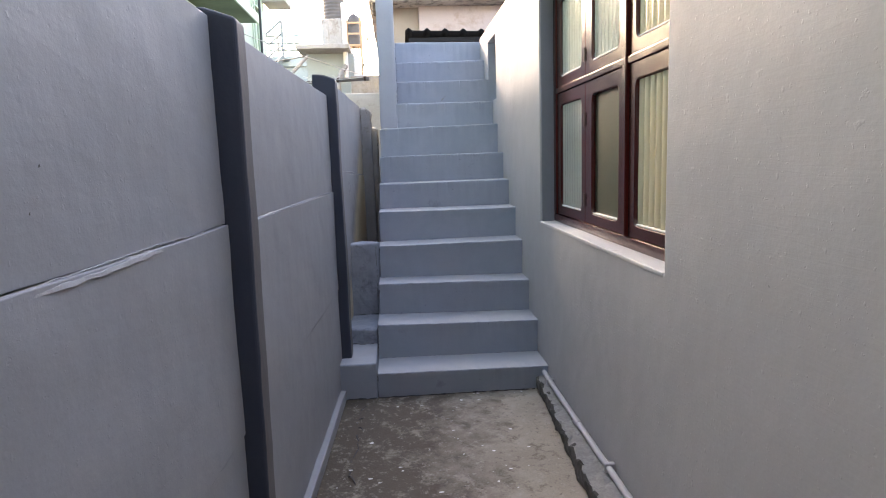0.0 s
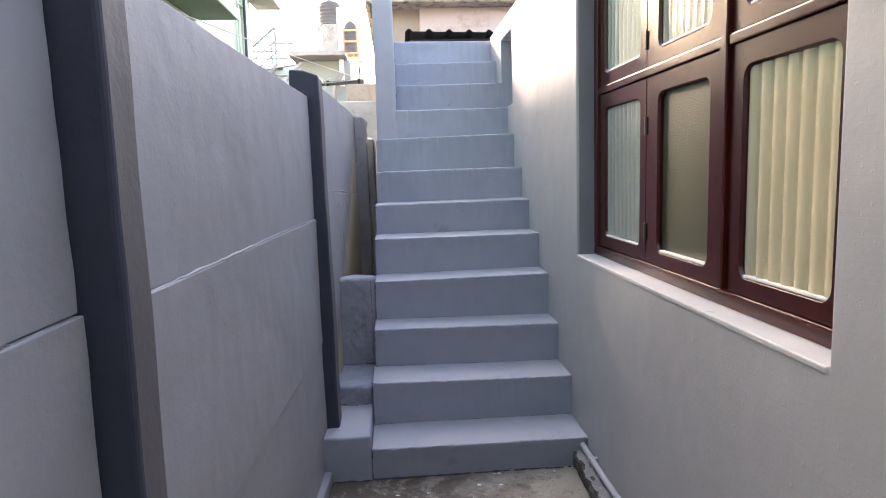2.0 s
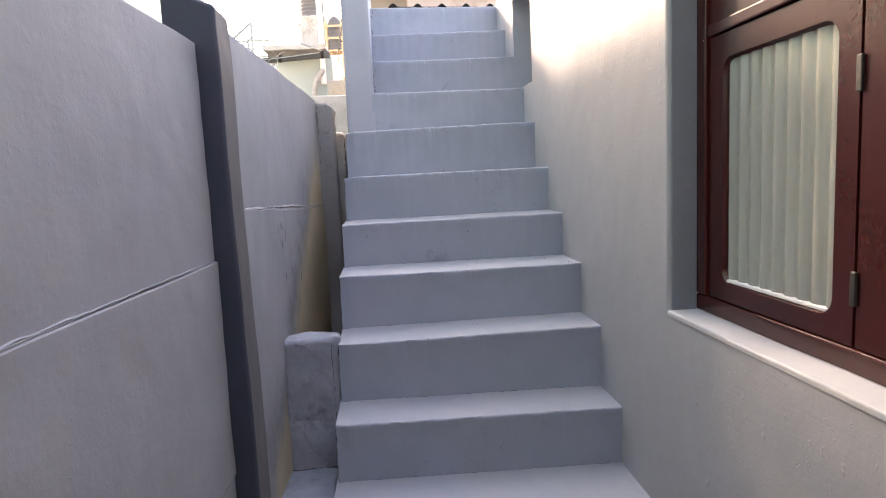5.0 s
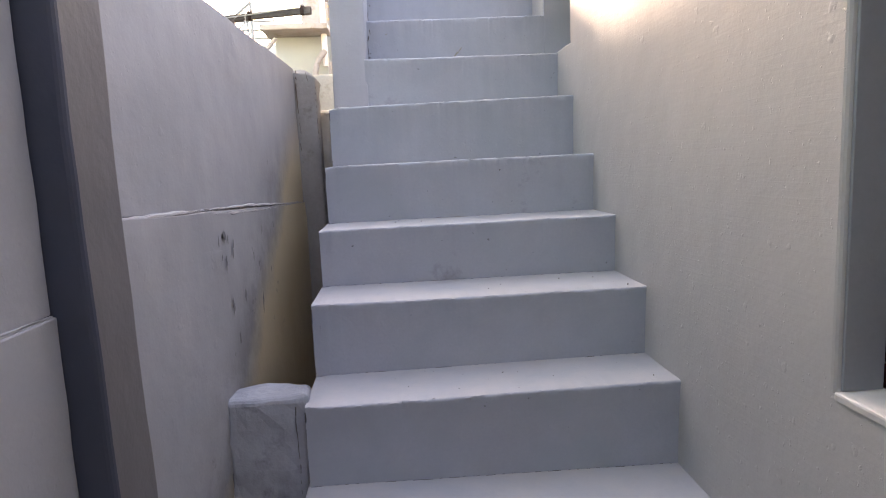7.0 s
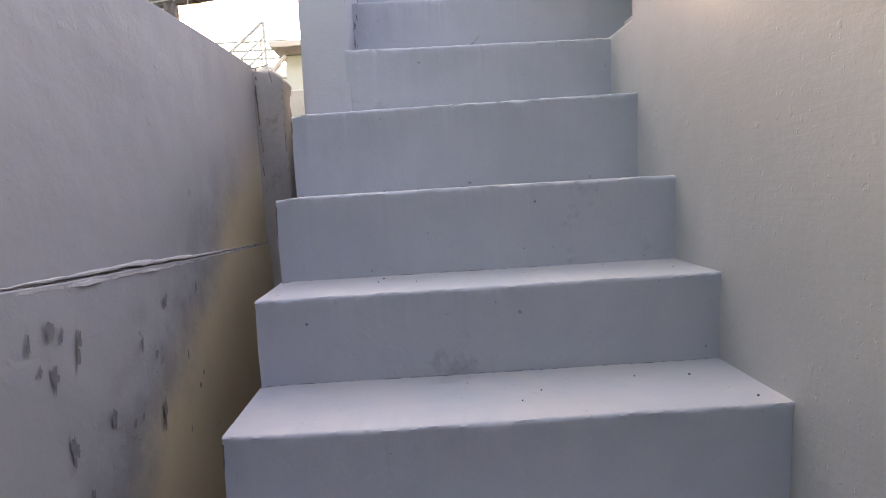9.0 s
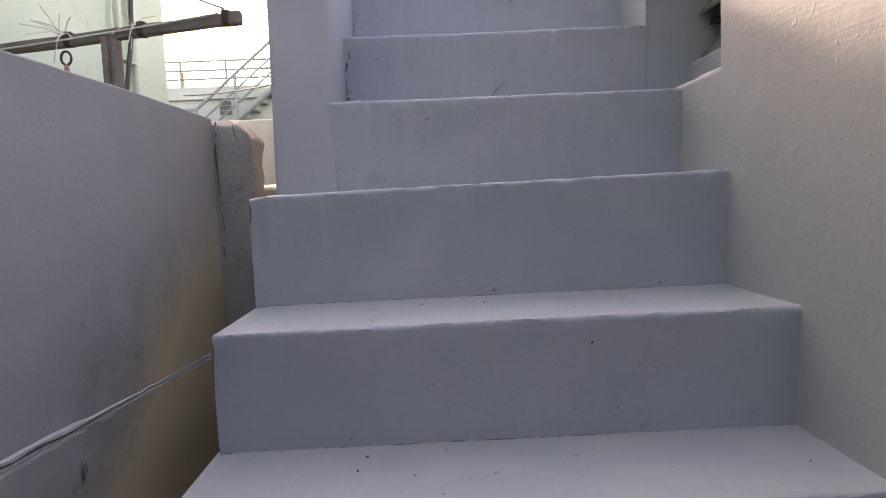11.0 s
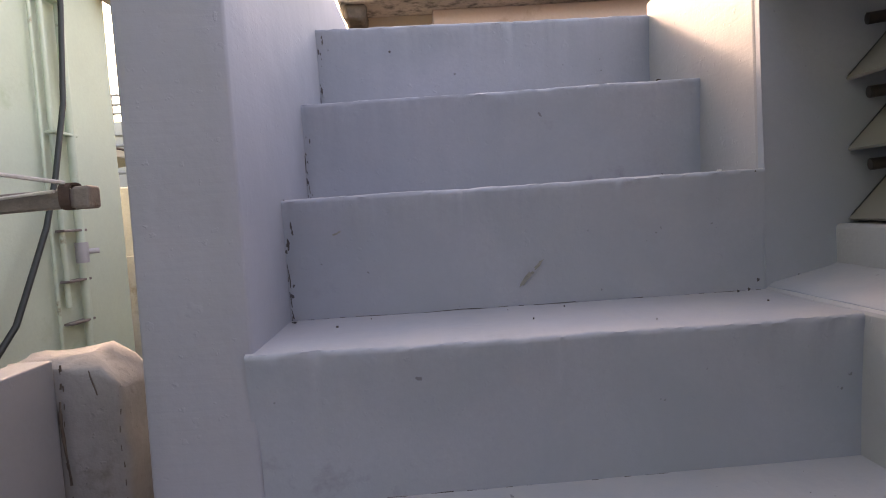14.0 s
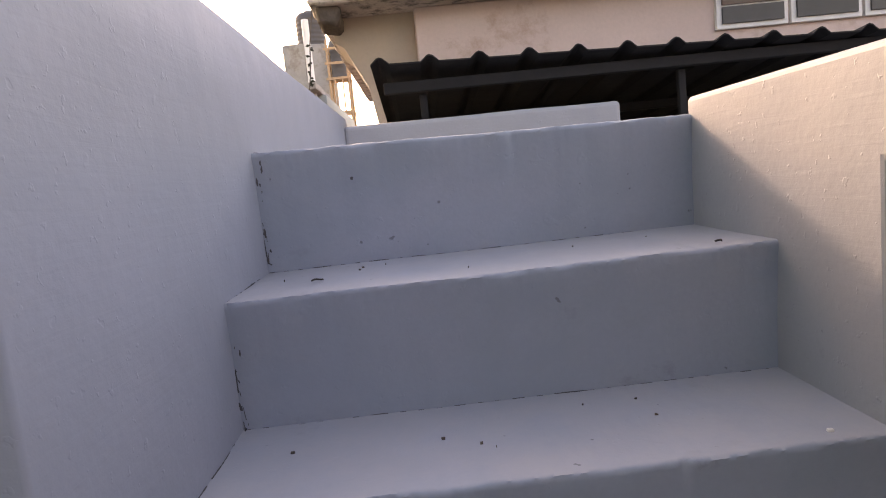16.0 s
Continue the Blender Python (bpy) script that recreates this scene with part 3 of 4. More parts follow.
def step(k):
    y0, z1 = NOSE_Y[k], NOSE_Z[k]
    zb = (NOSE_Z[k - 1] - 0.02) if k else -0.05
    y1 = (NOSE_Y[k + 1] + 0.05) if k < 11 else 2.9
    xl, xr = LEFT_X[k], 0.917 if k == 9 else 0.935
    n = 190
    # side profile: riser leaning out to a worn, rounded nosing, then the tread
    prof = [(0.014, zb), (0.013, zb + 0.03), (0.010, (zb + z1) / 2), (0.003, z1 - 0.022), (0.0005, z1 - 0.008), (0.0010, z1 - 0.0035), (0.0030, z1 - 0.0010), (0.0075, z1), (0.10, z1), (y1 - y0, z1 + 0.002)]
    bm = bmesh.new()
    cols = []
    for i in range(n + 1):
        u = i / n
        x = xl + (xr - xl) * u
        col = []
        for j, (dy, z) in enumerate(prof):
            p = Vector((x, y0 + dy, z + TILT[k] * u * (1 if j > 2 else 0.3)))
            edge_ = 1.0 if 3 <= j <= 7 else 0.4
            p.y += (noise.noise(Vector((x * 5, k * 3.3, 0.3))) * 0.0025 + noise.noise(Vector((x * 26, k * 3.3, j * 0.4))) * 0.0022) * edge_
            p.y += max(0.0, noise.noise(Vector((x * 55, k * 7.7, 3.1))) - 0.35) * 0.012 * (1 if 3 < j < 8 else 0)
            p.y += noise.noise(Vector((x * 120, k * 2.9, j * 1.3))) * 0.0014 * (1 if 3 < j < 8 else 0)
            p.z += (noise.noise(Vector((x * 4, k * 5.1, 7.3))) * 0.0017 + noise.noise(Vector((x * 30, k * 5.1, j * 0.4))) * 0.0011 + noise.noise(Vector((x * 110, k * 4.3, j * 1.1))) * 0.0008) * edge_ * (1 if j > 1 else 0)
            if k < 8 and u < 0.04 and j > 2:
                p.y += (0.04 - u) * 0.35 * (1 if j < 8 else 0)
                p.z -= (0.04 - u) * 0.10
            col.append(bm.verts.new(p))
        cols.append(col)
    if k == 9:
        # the riser runs on as the far cheek of the vent niche
        for i in range(1, 25):
            x = xr + 0.001 + 0.243 * (i - 1) / 23
            zs = [zb, zb + 0.03, (zb + z1) / 2] + [z1 - 0.022 + 0.052 * j for j in range(7)]
            cols.append([bm.verts.new((x, y0 + 0.011 - 0.004 * min(1.0, (z - zb) / 0.19) + 0.0016 * noise.noise(Vector((x * 14, z * 14, 4.0))), z)) for z in zs])
    for a, b in zip(cols, cols[1:]):
        for j in range(len(prof) - 1):
            bm.faces.new((a[j], b[j], b[j + 1], a[j + 1]))
    # closed sides, underside and back
    for col, flip in ((cols[0], False), (cols[-1], True)):
        lo = bm.verts.new((col[-1].co.x, col[-1].co.y, zb))
        bm.faces.new(col + [lo])
        col.append(lo)
    return part("step", bm, PAINT_STEP, stairs, smooth=True)


for k in range(12):
    step(k)
# solid core below the steps, coloured pale to bounce light onto the fence
bm = bmesh.new()
for k in range(12):
    y1 = NOSE_Y[k + 1] + 0.03 if k < 11 else 3.95
    add_box(bm, LEFT_X[k] + 0.006, 0.93, NOSE_Y[k] + 0.03, y1, -0.05, NOSE_Z[k] - 0.022)
part("core", bm, BOUNCE_BUFF, stairs, "unseen stair core, pale buff to bounce light into the gap")

# raised ledge and rough block beside the first steps
bm = bmesh.new()
add_box(bm, -0.24, -0.004, 0.0, 0.66, -0.02, 0.192, bevel=0.010, segs=3, cuts=20, wob=0.004, wscale=8)
tagged(link("stair_ledge", bm, PAINT_STEP), "low blue grey painted ledge beside the first steps", "ledge", kind="structure")
bm = box(-0.21, -0.004, 0.36, 0.70, 0.15, 0.285, bevel=0.014, segs=3, cuts=16, wob=0.008, wscale=11)
tagged(link("ledge_step", bm, BLOCK_PAINT), "rough cracked cement lump on the stair ledge", "ledge", kind="structure")
bm = box(-0.175, 0.018, 0.690, 0.800, 0.0, 0.738, bevel=0.014, segs=3, cuts=20, wob=0.010, wscale=10)
tagged(link("masonry_block", bm, BLOCK_PAINT), "rough grey painted masonry block between stair and fence", "block", kind="structure")

# dark grime where steps meet parapet and wall
bm = bmesh.new()
rr = random.Random(11)
for k in range(9, 12):
    crack(bm, (0.1685, NOSE_Y[k] + 0.010, NOSE_Z[k] - 0.004), (0.1695, NOSE_Y[k] + 0.012, NOSE_Z[k] - 0.19), 0.0012, k * 3.7, wander=0.003, gap=0.68)
    crack(bm, (0.1690, NOSE_Y[k] + 0.015, NOSE_Z[k] + 0.0005), (0.1690, NOSE_Y[k] + 0.20, NOSE_Z[k] + 0.001), 0.0016, k * 2.1, wander=0.0015, gap=0.5)
    crack(bm, (0.170, NOSE_Y[k] + 0.009, NOSE_Z[k] - 0.10), (0.174, NOSE_Y[k] + 0.011, NOSE_Z[k] - 0.185), 0.0011, k * 7.7, wander=0.008, gap=0.6)
    crack(bm, (0.172, NOSE_Y[k] - 0.002, NOSE_Z[k] - 0.186), (0.182, NOSE_Y[k] - 0.020, NOSE_Z[k] - 0.186), 0.0024, k * 1.7, wander=0.004, gap=0.2)
for k in range(2, 12):
    crack(bm, (0.902, NOSE_Y[k] + 0.004, NOSE_Z[k] + TILT[k] - 0.003), (0.915, NOSE_Y[k] + 0.012, NOSE_Z[k] + TILT[k] - 0.020), 0.0022, k * 4.3, wander=0.002, gap=0.4)
for k in range(0, 8):
    crack(bm, (LEFT_X[k], NOSE_Y[k] + 0.016, NOSE_Z[k] - 0.015), (LEFT_X[k] + 0.001, NOSE_Y[k] + 0.014, NOSE_Z[k] - 0.19), 0.0024, k * 5.3, wander=0.002, gap=0.42)
for k in range(1, 12):
    x0, z = LEFT_X[k] + 0.01, NOSE_Z[k - 1] + 0.0015
    for q in range(5):
        xa, xb = x0 + (0.91 - x0) * q / 5, x0 + (0.91 - x0) * (q + 1) / 5
        crack(bm, (xa, NOSE_Y[k] + 0.0125, z + TILT[k - 1] * xa), (xb, NOSE_Y[k] + 0.0125, z + TILT[k - 1] * xb), 0.0008, k * 6.1 + q * 1.3, wander=0.0014, gap=0.85)
tagged(link("grime", bm, GRIME), "black grime caught in the stair corners", "grime", kind="stuff")
bm = bmesh.new()
for k in range(3, 12):
    for i in range(7):
        x, y, s = rr.uniform(0.2, 0.88), NOSE_Y[k] + 0.195 - 0.16 * rr.random() ** 2, 0.0005 + 0.0012 * rr.random() ** 2
        add_box(bm, x - s * rr.uniform(0.6, 2), x + s, y - s * 0.7, y + s, NOSE_Z[k] + TILT[k] * x - 0.001, NOSE_Z[k] + TILT[k] * x + 0.0025, bevel=0.0003, segs=1, wob=0.001, wscale=200)
tagged(link("grit", bm, MOULD), "bits of grit and dry leaf on the treads", "grit", kind="stuff")


def blotch(bm, c, ax, ay, seed, n=14):
    """A thin smear with a ragged outline, lying on a surface spanned by ax and ay."""
    c, ax, ay = Vector(c), Vector(ax), Vector(ay)
    vs = []
    for i in range(n):
        a = 6.283 * i / n
        k = 0.75 + 0.7 * noise.noise(Vector((math.cos(a) * 1.7, math.sin(a) * 1.7, seed)))
        vs.append(bm.verts.new(c + (ax * math.cos(a) + ay * math.sin(a)) * k))
    bm.faces.new(vs)


bm = bmesh.new()
rr = random.Random(17)
for k in range(9, 12):
    for i in range(9):
        x, z = 0.1715 + 0.012 * rr.random() ** 2, NOSE_Z[k] - rr.uniform(0.015, 0.18)
        r = rr.uniform(0.0015, 0.0055)
        blotch(bm, (x, NOSE_Y[k] + 0.0015, z), (r * 0.55, 0, 0.0), (0.0, 0.004 * r, r * rr.uniform(0.8, 1.8)), i * 1.9 + k)
for k, x, dz in ((8, 0.9, 0.02), (8, 0.885, 0.006), (8, 0.868, 0.004), (10, 0.33, 0.15), (5, 0.60, 0.15), (4, 0.12, 0.12)):
    blotch(bm, (x, NOSE_Y[k + 1] + 0.0010, NOSE_Z[k] + dz), (0.0035, 0, 0.0), (0.0005, 0, 0.003), x * 9)
tagged(link("grime_spots", bm, GRIME), "black mould spots at the riser corners", "grime", kind="stuff")
bm = bmesh.new()
crack(bm, (-0.185, 0.357, 0.196), (-0.006, 0.357, 0.196), 0.0022, 2.2, wander=0.010, gap=0.3)
crack(bm, (-0.002, 0.36, 0.20), (-0.002, 0.30, 0.197), 0.0022, 4.2, wander=0.006, gap=0.3)
crack(bm, (-0.006, 0.684, 0.29), (-0.006, 0.684, 0.72), 0.0014, 7.2, wander=0.004, gap=0.62)
crack(bm, (-0.165, 0.684, 0.288), (-0.006, 0.684, 0.288), 0.0026, 5.2, wander=0.004, gap=0.35)
tagged(link("ledge_cracks", bm, GRIME), "dark cracks in the ledge and block joints", "crack", kind="structure")
bm = bmesh.new()
blotch(bm, (0.538, NOSE_Y[9] + 0.0055, 1.728), (0.014, 0, 0.016), (0.004, 0, -0.003), 1.0)
blotch(bm, (0.556, NOSE_Y[9] + 0.0045, 1.746), (0.009, 0, 0.009), (0.003, 0, -0.003), 4.0)
blotch(bm, (0.249, NOSE_Y[9] + 0.0035, 1.816), (0.008, 0, 0.003), (0.001, 0, 0.003), 7.0)
blotch(bm, (0.435, NOSE_Y[4] + 0.0035, 0.889), (0.007, 0, 0.004), (0.001, 0, 0.003), 9.0)
tagged(link("scuff_marks", bm, SCUFF), "small olive brown scuff marks on the risers", "scuff marks", kind="stuff")


def dry_leaf(x, y, z, l, wdt, turn):
    bm = bmesh.new()
    ca, sa = math.cos(turn), math.sin(turn)
    rows_ = []
    for i in range(8):
        u = i / 7
        hw = wdt * math.sin(math.pi * (0.06 + 0.90 * u)) ** 0.8
        rows_.append([bm.verts.new((x + ca * (u - 0.5) * l - sa * s_ * hw, y + sa * (u - 0.5) * l + ca * s_ * hw, z + 0.0015 + abs(s_) * 0.002 + 0.001 * math.sin(u * 5))) for s_ in (-1, 0, 1)])
    for a, b in zip(rows_, rows_[1:]):
        for q in (0, 1):
            bm.faces.new((a[q], a[q + 1], b[q + 1], b[q]))
    ob = link("dry_leaf", bm, DRY_LEAF, smooth=True)
    sol = ob.modifiers.new("thick", "SOLIDIFY")
    sol.thickness = 0.0006
    return tagged(ob, "small curled dry brown leaf on a tread", "leaf", "leaves on the stairs")


dry_leaf(0.279, 2.233, NOSE_Z[10] + 0.003, 0.020, 0.004, 0.7)
dry_leaf(0.846, 2.166, NOSE_Z[10] + 0.009, 0.011, 0.003, 2.1)
bm = bmesh.new()
add_box(bm, 0.853, 0.859, 1.954, 1.958, NOSE_Z[9] + 0.003, NOSE_Z[9] + 0.0075, bevel=0.0006, cuts=2, wob=0.0012, wscale=90)
tagged(link("paint_chip", bm, WHITE), "white chip of paint lying on a tread", "paint chip")
# holes in the fence paint
bm = bmesh.new()
for i, (y, z, r) in enumerate(((-2.33, 1.25, 0.0032), (-2.36, 1.194, 0.0026), (-0.976, 0.968, 0.0035))):
    blotch(bm, (fence_x(y) + 0.0055, y, z), (0, r, 0.001), (0, 0, r * 0.8), i * 3.1)
part("pit", bm, GRIME, fence, "small dark pits in the fence plaster")
bm = bmesh.new()
rr = random.Random(31)
for i in range(24):
    y, z, r = rr.uniform(0.72, 1.25), 1.12 - 0.30 * rr.random() ** 1.7, rr.uniform(0.003, 0.011)
    blotch(bm, (fence_x(y) + 0.0082, y, z), (0, r, 0.001), (0, 0.001, r * rr.uniform(1.2, 3.0)), i * 2.3)
part("drip_stain", bm, DRIP, fence, "dark drip stains under the fence joint")

# ---- parapets and terrace ----
bm = box(0.036, 0.168, 1.7285, 3.96, -0.02, 2.465, bevel=0.0045, segs=2, cuts=20, wob=0.003, wscale=3)
tagged(link("wall_parapet", bm, PAINT_PARAPET, smooth=True), "blue grey plastered parapet beside the upper steps", "parapet", kind="structure")
bm = box(0.164, 1.29, 3.835, 3.955, 2.2, 2.425, bevel=0.018, segs=3, cuts=16, wob=0.003, wscale=3)
tagged(link("wall_terrace", bm, PAINT_HOUSE), "low grey parapet at the edge of the terrace", "parapet", kind="structure")
bm = box(0.17, 6.0, 2.42, 3.96, 2.10, 2.252, bevel=0.01)
tagged(link("terrace", bm, PAINT_STEP), "grey painted roof terrace floor", "terrace", kind="structure")

# ---- the house ----
WX = 0.916
WIN = (-1.405, 0.145, 0.890, 2.10)
NIC = (1.552, 1.948, 1.690, 2.158)
bm = wall_slab([-4.54, 2.40], [-0.1, 2.282], [WIN, NIC], WX, 1.17, bevel=0.009)
tagged(link("wall_house", bm, PAINT_HOUSE), "light grey plastered house wall with a window and a vent niche", "wall", kind="structure")
bm = box(1.171, 6.0, -4.54, 2.415, 2.14, 2.26, bevel=0.01)
tagged(link("roof_house", bm, PAINT_HOUSE), "flat cement roof of the house", "roof", kind="structure")
# unseen walls, added to close the rooms so they stay dark
for nm, a in (("wall_house_back", (5.8, 6.0, -4.54, 2.415, 0, 2.138)), ("wall_house_far", (1.172, 5.798, 2.20, 2.40, 0, 2.138)), ("wall_house_near", (1.172, 5.798, -4.53, -4.4, 0, 2.138)), ("wall_partition", (1.172, 5.798, 0.9, 1.0, 0, 2.138))):
    tagged(link(nm, box(*a), ROOM), "unseen house wall added to keep the rooms dark", "wall", kind="structure")
# unseen dark wall, added to keep sky light off the risers
tagged(link("wall_yard_end", box(-6.0, 9.0, -4.9, -4.55, 0, 5.4, bevel=0.01), BLOCKER_BROWN), "unseen dark wall added to block light from behind", "wall", kind="structure")


# sloping cement sill of the window
bm = bmesh.new()
add_box(bm, 0.9135, 1.015, -1.403, 0.143, 0.878, 0.8935, bevel=0.004, cuts=20, wob=0.0015)
tagged(link("window_sill", bm, SILL), "pale grey painted cement window sill", "window sill", kind="structure")

# thin lining whose darker blue grey paints the shade of the recess
tagged(link("window_reveal", box(0.9245, 0.9895, 0.1375, 0.1435, 0.8945, 2.098, bevel=0.001), REVEAL_SHADE), "window reveal lining with the recess shade in its colour", "window reveal", kind="structure")

# ---- the window ----
window = thing("window_1", (1.03, -0.63, 0.893), "red oxide painted wooden window with reeded and frosted panes", "window", kind="structure")
FX0, FX1 = 0.990, 1.060


def member(y0, y1, z0, z1, x0=FX0, x1=FX1, name="window_frame"):
    return part(name, box(x0, x1, y0, y1, z0, z1, bevel=0.004, segs=2, cuts=8, wob=0.0012), WOOD, window)


member(-1.403, 0.143, 0.894, 0.935)
member(-1.403, 0.143, 2.055, 2.098)
member(0.098, 0.143, 0.936, 2.054)
member(-1.403, -1.362, 0.936, 2.054)
member(-0.905, -0.868, 0.936, 2.054, 0.985)
member(-1.361, -0.906, 1.560, 1.588)
member(-0.867, 0.097, 1.560, 1.588)


def ring(y0, y1, z0, z1, gy0, gy1, gz0, gz1, r, x0, x1, n=6):
    """A sash: an upright board with a round-cornered opening, chamfered towards the glass."""
    bm = bmesh.new()
    corners = [(gy1 - r, gz1 - r, 0), (gy0 + r, gz1 - r, 90), (gy0 + r, gz0 + r, 180), (gy1 - r, gz0 + r, 270)]
    outer = [(y1, z1), (y0, z1), (y0, z0), (y1, z0)]
    inner = []
    for c, (cy, cz, a0) in enumerate(corners):
        for i in range(n + 1):
            a = radians(a0 + 90 * i / n)
            inner.append((c, cy, cz, math.cos(a), math.sin(a)))
    of = [bm.verts.new((x0, *p)) for p in outer]
    ob_ = [bm.verts.new((x1, *p)) for p in outer]
    fr = [bm.verts.new((x0, cy + (r + 0.006) * ca, cz + (r + 0.006) * sa)) for _, cy, cz, ca, sa in inner]
    md = [bm.verts.new((x0 + 0.008, cy + r * ca, cz + r * sa)) for _, cy, cz, ca, sa in inner]
    bk = [bm.verts.new((x1, cy + r * ca, cz + r * sa)) for _, cy, cz, ca, sa in inner]
    m = len(inner)
    for i in range(m):
        j = (i + 1) % m
        a, b = inner[i][0], inner[j][0]
        for rim, out in ((fr, of), (bk, ob_)):
            bm.faces.new((rim[i], rim[j], out[a]) if a == b else (rim[i], rim[j], out[b], out[a]))
        bm.faces.new((fr[i], fr[j], md[j], md[i]))
        bm.faces.new((md[i], md[j], bk[j], bk[i]))
    for i in range(4):
        j = (i + 1) % 4
        bm.faces.new((of[i], of[j], ob_[j], ob_[i]))
    return bm


def reeds(y0, y1, z0, z1, x, pitch, depth):
    """A pane pressed into upright half-round ribs."""
    bm = bmesh.new()
    n = max(2, int(round((y1 - y0) / pitch)))
    sub = 8
    front, rear = [], []
    for i in range(n * sub + 1):
        y = y0 + (y1 - y0) * i / (n * sub)
        d = abs(math.sin(math.pi * i / sub)) ** 0.7 * depth
        front.append((bm.verts.new((x - d, y, z0)), bm.verts.new((x - d, y, z1))))
        rear.append((bm.verts.new((x + 0.004, y, z0)), bm.verts.new((x + 0.004, y, z1))))
    for row in (front, rear):
        for a, b in zip(row, row[1:]):
            bm.faces.new((a[0], b[0], b[1], a[1]))
    for a, b in ((front[0], rear[0]), (front[-1], rear[-1])):
        bm.faces.new((a[0], a[1], b[1], b[0]))
    return bm


SASH = [(-0.383, 0.096, 0.030, -0.325), (-0.866, -0.386, -0.478, -0.800), (-1.360, -0.907, -0.968, -1.290)]
for (y0, y1, g1, g0), pane in zip(SASH, (REEDED, FROSTED, REEDED_WARM)):
    for z0, z1, gz0, gz1 in ((0.937, 1.558, 0.985, 1.497), (1.590, 2.053, 1.640, 2.000)):
        sash = part("sash", ring(y0 + 0.002, y1 - 0.002, z0 + 0.001, z1 - 0.001, g0, g1, gz0, gz1, 0.030, 0.998, 1.034), WOOD, window)
        use = REEDED if z0 > 1.5 and pane is not REEDED_WARM else pane
        if use is FROSTED:
            bm = box(1.016, 1.021, g0 - 0.008, g1 + 0.008, gz0 - 0.008, gz1 + 0.008)
        else:
            bm = reeds(g0 - 0.008, g1 + 0.008, gz0 - 0.008, gz1 + 0.008, 1.018, 0.047 if use is REEDED_WARM else 0.040, 0.011)
        pane_ob = part("pane", bm, use, sash, smooth=False)
        pane_ob.visible_shadow = False
        # white bead paints the light caught by the lower bevel
        bead = box(1.000, 1.017, g0 + 0.012, g1 - 0.012, gz0 - 0.002, gz0 + 0.005, bevel=0.002)
        part("putty", bead, WHITE, sash, "white bead painting the glint along the sash bevel")
for z in (1.04, 1.40, 1.68, 1.95):
    part("hinge", box(0.992, 0.999, -0.391, -0.378, z - 0.030, z + 0.030, bevel=0.002), IRON, window, "black iron hinge")
for z in (1.20, 1.80):
    part("latch", box(0.990, 0.999, -1.345, -1.325, z - 0.03, z + 0.03, bevel=0.003), IRON, window)
bm = bmesh.new()
prev = None
for i in range(121):
    y = -1.50 + 1.75 * i / 120
    x = 1.30 + 0.03 * math.sin(i * 0.9) + 0.012 * math.sin(i * 2.3)
    pair = (bm.verts.new((x, y, 0.5)), bm.verts.new((x, y, 2.13)))
    if prev:
        bm.faces.new((prev[0], pair[0], pair[1], prev[1]))
    prev = pair
cl = link("curtain", bm, CLOTH, smooth=True)
sol = cl.modifiers.new("thick", "SOLIDIFY")
sol.thickness = 0.003
tagged(cl, "cream cotton curtain hanging behind the window", "curtain")

# ---- the vent niche ----
bm = box(1.030, 1.169, 1.553, 1.947, 1.691, 1.782, bevel=0.008, segs=3, cuts=8, wob=0.003)
tagged(link("niche_sill", bm, PAINT_HOUSE), "grey plastered sill at the back of the vent niche", "sill", kind="structure")
bm = bmesh.new()
rows_ = []
for i in range(25):
    y = 1.556 + 0.388 * i / 24
    rows_.append([bm.verts.new((x, y, z + 0.002 * noise.noise(Vector((x * 30, y * 18, 1.0))))) for x, z in ((0.921, 1.660), (0.921, 1.6905), (0.930, 1.6955), (0.97, 1.704), (1.02, 1.716), (1.036, 1.722), (1.036, 1.660))])
for a, b in zip(rows_, rows_[1:]):
    for q in range(6):
        bm.faces.new((a[q], a[q + 1], b[q + 1], b[q]))
tagged(link("niche_floor", bm, PAINT_STEP, smooth=True), "blue grey painted sloping floor of the vent niche", "floor", kind="structure")
vent = thing("louvre_window", (1.09, 1.735, 1.782), "dark glass louvre window in the vent niche", "louvre window", kind="structure")
for y in (1.555,):
    part("vent_frame", box(1.037, 1.10, y, y + 0.010, 1.783, 2.156, bevel=0.002), IRON, vent)
for i in range(4):
    z = 1.786 + 0.108 * i
    if z < 2.10:
        bm = box(-0.068, 0.068, 1.566, 1.9365, -0.003, 0.003, bevel=0.001)
        rot = Matrix.Translation((1.098, 0, z + 0.050)) @ Matrix.Rotation(radians(-46), 4, "Y")
        for v in bm.verts:
            v.co = rot @ v.co
        part("slat", bm, LOUVRE, vent)
        part("slat_edge", tube_mesh([(1.054, 1.9355, z + 0.006), (1.146, 1.9355, z + 0.102)], 0.0028, 6), IRON, vent, "dark end channel of a louvre slat", smooth=True)
        for y0, y1 in ((1.880, 1.932), (1.567, 1.606)):
            part("clip", tube_mesh([(1.062, (y0 + y1) / 2, z + 0.084), (1.150, (y0 + y1) / 2 - 0.02, z + 0.090)], 0.009, 8), IRON, vent, smooth=True)
# near-black plate added for the darkness of the room behind the louvres
bm = box(1.152, 1.166, 1.58, 1.86, 1.80, 2.14, bevel=0.01)
part("fan_housing", bm, IRON, vent, "near-black plate painting the dark room behind the louvres")

# ---- clothes-line post behind the fence ----
line_post = thing("clothes_line_post", (-0.345, 1.88, 0), "rusty steel clothes-line post with a square cross arm", "clothes line post")
bm = box(-0.386, -0.371, 1.865, 1.895, 0.0, 1.876, bevel=0.003, cuts=10, wob=0.001)
